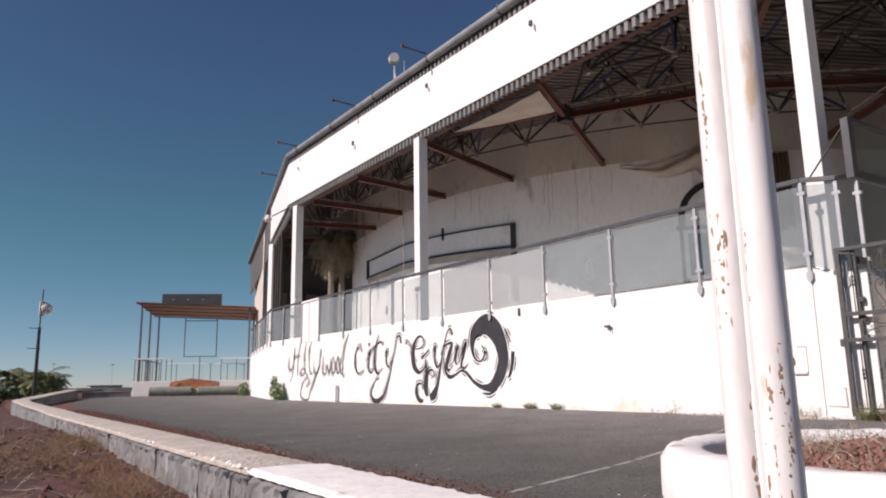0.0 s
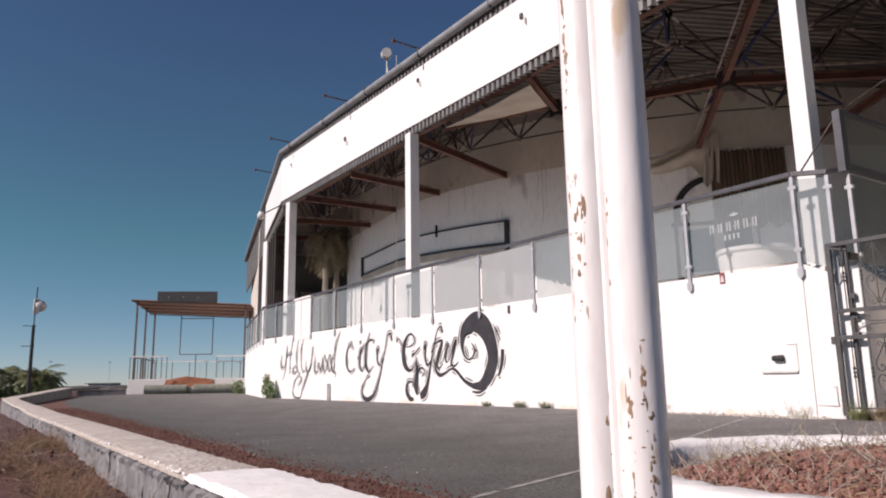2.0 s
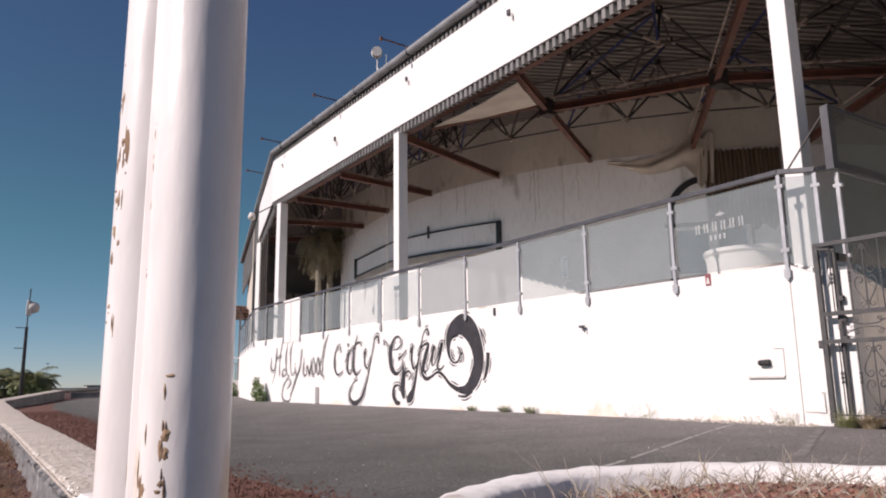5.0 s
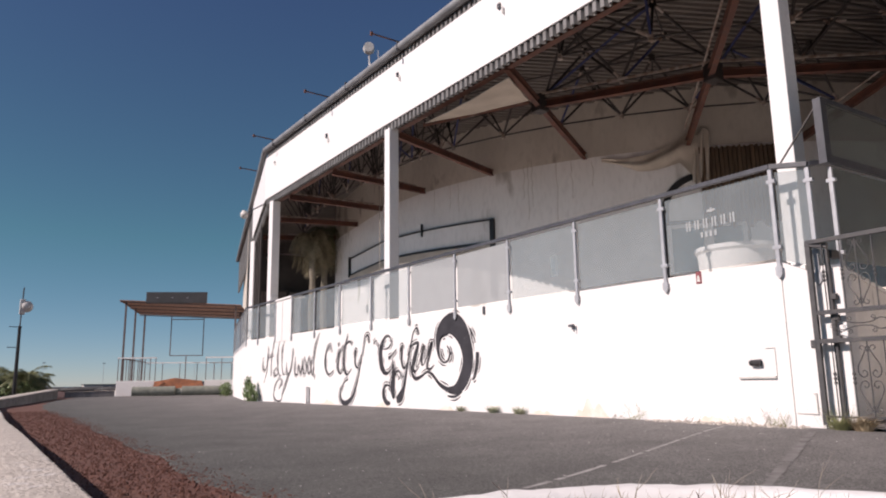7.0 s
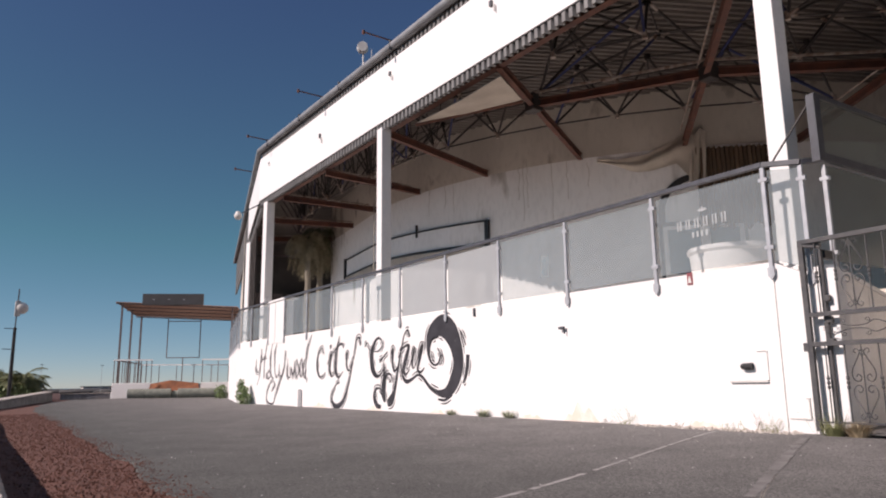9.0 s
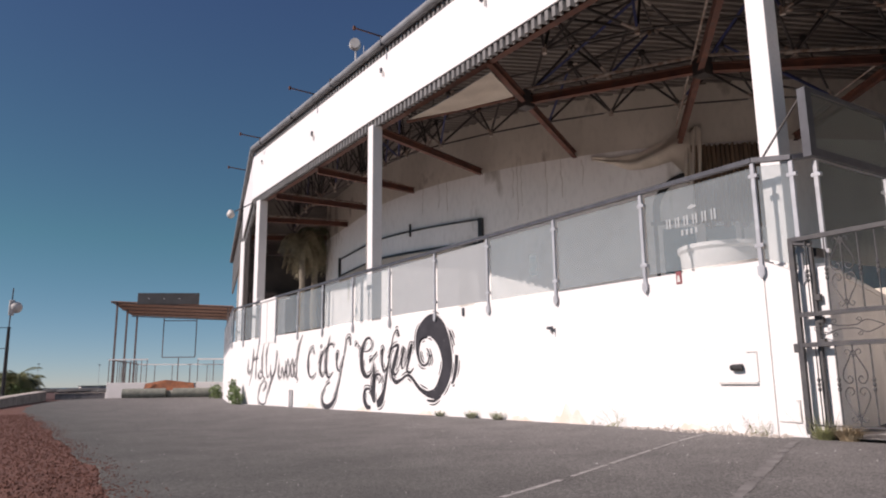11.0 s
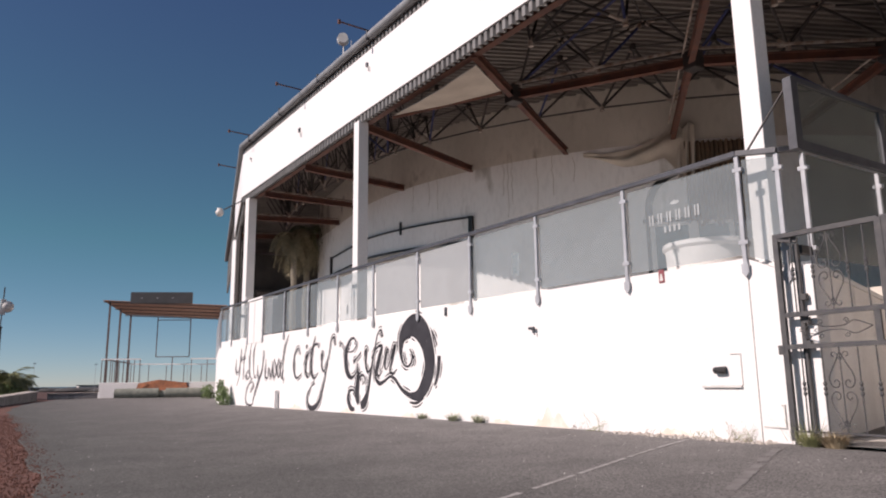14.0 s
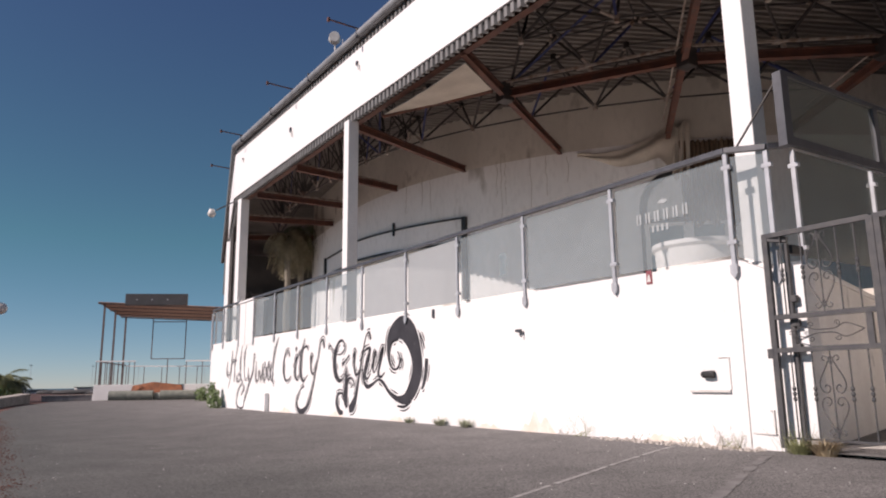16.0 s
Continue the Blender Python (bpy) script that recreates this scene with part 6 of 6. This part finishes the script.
scrn = part("screen_frame", bar(B(), (2.0, 3.9, 4.68), (4.0, 3.9, 4.68), 0.05, 0.05), M_PERGOLA, perg)
for p, q in (((2.0, 3.9, 2.4), (4.0, 3.9, 2.4)), ((2.0, 3.9, 2.4), (2.0, 3.9, 4.9)), ((4.0, 3.9, 2.4), (4.0, 3.9, 4.9)), ((3.0, 3.9, 0.8), (3.0, 3.9, 2.4))):
    part("screen_bar", bar(B(), p, q, 0.05, 0.05, (1, 0, 0) if p[0] == q[0] else (0, 0, 1)), M_PERGOLA, perg)
for u0, u1 in ((0.1, 2.25), (5.0, 6.85)):
    part("parapet", block(B(), (u0, 0.0, -0.3), (u1, 0.2, 0.84), 0.015), M_WHITE, perg, "low white parapet")
    part("top_rail", bar(B(), (u0, 0.08, 2.14), (u1, 0.08, 2.14), 0.08, 0.07), M_COLUMN, perg, "white painted top rail")
    for k in range(8 if u0 < 1 else 3):
        u = u0 + 0.04 + (u1 - u0 - 0.08) * (k / (7 if u0 < 1 else 2)) ** (1.0)
        part("baluster", bar(B(), (u, 0.08, 0.84), (u, 0.08, 2.12), 0.035, 0.035, (1, 0, 0)), M_PERGOLA, perg)
part("parapet", block(B(), (0.1, 0.2, -0.3), (0.3, 5.0, 0.84), 0.015), M_WHITE, perg, "low white parapet")
part("top_rail", bar(B(), (0.2, 4.95, 2.0), (6.8, 4.95, 1.95), 0.07, 0.06), M_COLUMN, perg, "white painted top rail")
part("top_rail", bar(B(), (0.2, 0.1, 2.13), (0.2, 4.95, 2.05), 0.06, 0.06), M_PERGOLA, perg)
for k in range(7):
    part("baluster", bar(B(), (0.25 + k * 1.08, 4.95, 0.5), (0.25 + k * 1.08, 4.95, 1.98), 0.035, 0.035, (1, 0, 0)), M_PERGOLA, perg)
for k in range(6):
    part("baluster", bar(B(), (0.2, 0.6 + k * 0.75, 0.84), (0.2, 0.6 + k * 0.75, 2.08), 0.035, 0.035, (1, 0, 0)), M_PERGOLA, perg)
part("deck", block(B(), (0.0, 0.21, -0.3), (6.9, 5.1, 0.3), 0.01), M_GREYWALL, perg)
bm = B()
extrude(bm, [(2.2, -0.5, 0.3), (5.1, -0.5, 0.3), (4.9, -0.3, 0.8), (3.4, -0.3, 0.98), (2.3, -0.3, 0.78)], (0, 0.12, 0))
ob = tagged(part("rusty_board", bm, M_ORANGE), "rusty orange board lying before the pergola", "board")
ob.matrix_world = PG
for u0, v0, u1, v1, r, lab in ((1.5, -1.6, 3.7, -1.3, 0.28, "rolled grey green membrane lying on the asphalt"), (4.1, -1.4, 6.3, -1.1, 0.28, "second rolled grey membrane lying on the asphalt"), (3.3, -1.1, 4.9, -1.2, 0.22, "dark sagging membrane roll between two others")):
    t = tagged(empty("membrane_roll"), lab, "roll")
    t.matrix_world = PG
    a, b = Vector((u0, v0, r * 0.85)), Vector((u1, v1, r * 0.85))
    soften(part("roll", tube(B(), a, b, r, 20), M_GREYPIPE, t), 50)
    soften(part("core", tube(B(), a - (b - a).normalized() * 0.02, a + (b - a).normalized() * 0.1, r * 0.72, 20), M_PALE, t, "pale layered end"), 50)
# ---- lamp pole ----
t = tagged(empty("street_lamp", 2.78, 47.0, -0.1), "tall dark lamp pole with one white floodlight", "lamp")
part("pole", tube(B(), (0, 0, 0), (-0.02, 0, 4.1), 0.11, 10, 0.08), M_BLACK, t)
part("mast", tube(B(), (-0.02, 0, 4.1), (0.02, 0, 6.3), 0.035, 8), M_RAIL, t)
for z in (4.05, 2.9):
    part("cross_arm", bar(B(), (0.1, 0, z), (-0.55, 0, z), 0.04, 0.04), M_RAIL, t)
bm = B()
bmesh.ops.create_uvsphere(bm, u_segments=16, v_segments=10, radius=0.33, matrix=Matrix.Translation((0.22, -0.1, 5.2)) @ Matrix.Diagonal((1, 0.8, 1, 1)))
block(bm, (-0.12, -0.25, 4.75), (0.15, 0.1, 5.6), 0.03)
soften(part("floodlight", bm, M_PALE, t, "white round floodlight"), 40)

# ---- distance ----
bm = B()
vs = [bm.verts.new(v) for v in ((-3000, 160, -1.5), (3000, 160, -1.5), (3000, 4500, -1.5), (-3000, 4500, -1.5))]
bm.faces.new(vs)
tagged(part("water", bm, M_WATER), "calm dark blue sea on the horizon", "sea", kind="structure")
rnd = random.Random(3)
bm = B()
for k in range(46):
    x, y = rnd.uniform(-40, 60), rnd.uniform(95, 150)
    s = rnd.uniform(1.5, 4)
    bmesh.ops.create_icosphere(bm, subdivisions=2, radius=1, matrix=Matrix.Translation((x, y, 0.1)) @ Matrix.Diagonal((s * 0.9, s * 0.6, rnd.uniform(0.2, 0.55), 1)))
for v in bm.verts:
    v.co += Vector((rnd.uniform(-1, 1), rnd.uniform(-1, 1), rnd.uniform(-1, 1))) * 0.07
tagged(part("far_scrub", bm, M_FAR), "low dark scrub and rocks near the shore", "scrub", kind="stuff")


def low_house(x, y, w, d, h):
    t = tagged(empty("low_building", x, y, 0), "low flat building near the shore", "building", "shore buildings")
    part("wall", block(B(), (-w / 2, -d / 2, -0.3), (w / 2, d / 2, h)), M_PALE, t)
    part("roof", block(B(), (-w / 2 - 0.1, -d / 2 - 0.1, h), (w / 2 + 0.1, d / 2 + 0.1, h + 0.1)), M_FAR, t)
    for k in range(3):
        part("window", block(B(), (-w / 2 + 0.8 + k * w / 3.2, -d / 2 - 0.05, h * 0.35), (-w / 2 + 1.8 + k * w / 3.2, -d / 2 - 0.01, h * 0.75)), M_SIGN, t)


low_house(15.0, 110, 4, 3, 0.75)
low_house(9.0, 128, 3, 3, 0.45)
low_house(32, 120, 8, 5, 1.0)
for k, (x, y) in enumerate(((-1.5, 78), (6.2, 80), (11.8, 82), (16.5, 84), (20.0, 78), (22.5, 80), (25.5, 82), (29, 84))):
    t = tagged(empty("street_lamp", x, y, -0.1), "distant thin street lamp by the shore road", "lamp", "shore street lamps")
    part("pole", tube(B(), (0, 0, 0), (0, 0, 3.0), 0.016, 5), M_STEEL, t)
    part("head", block(B(), (-0.13, -0.05, 2.97), (0.13, 0.05, 3.03), 0.015), M_RAIL, t)
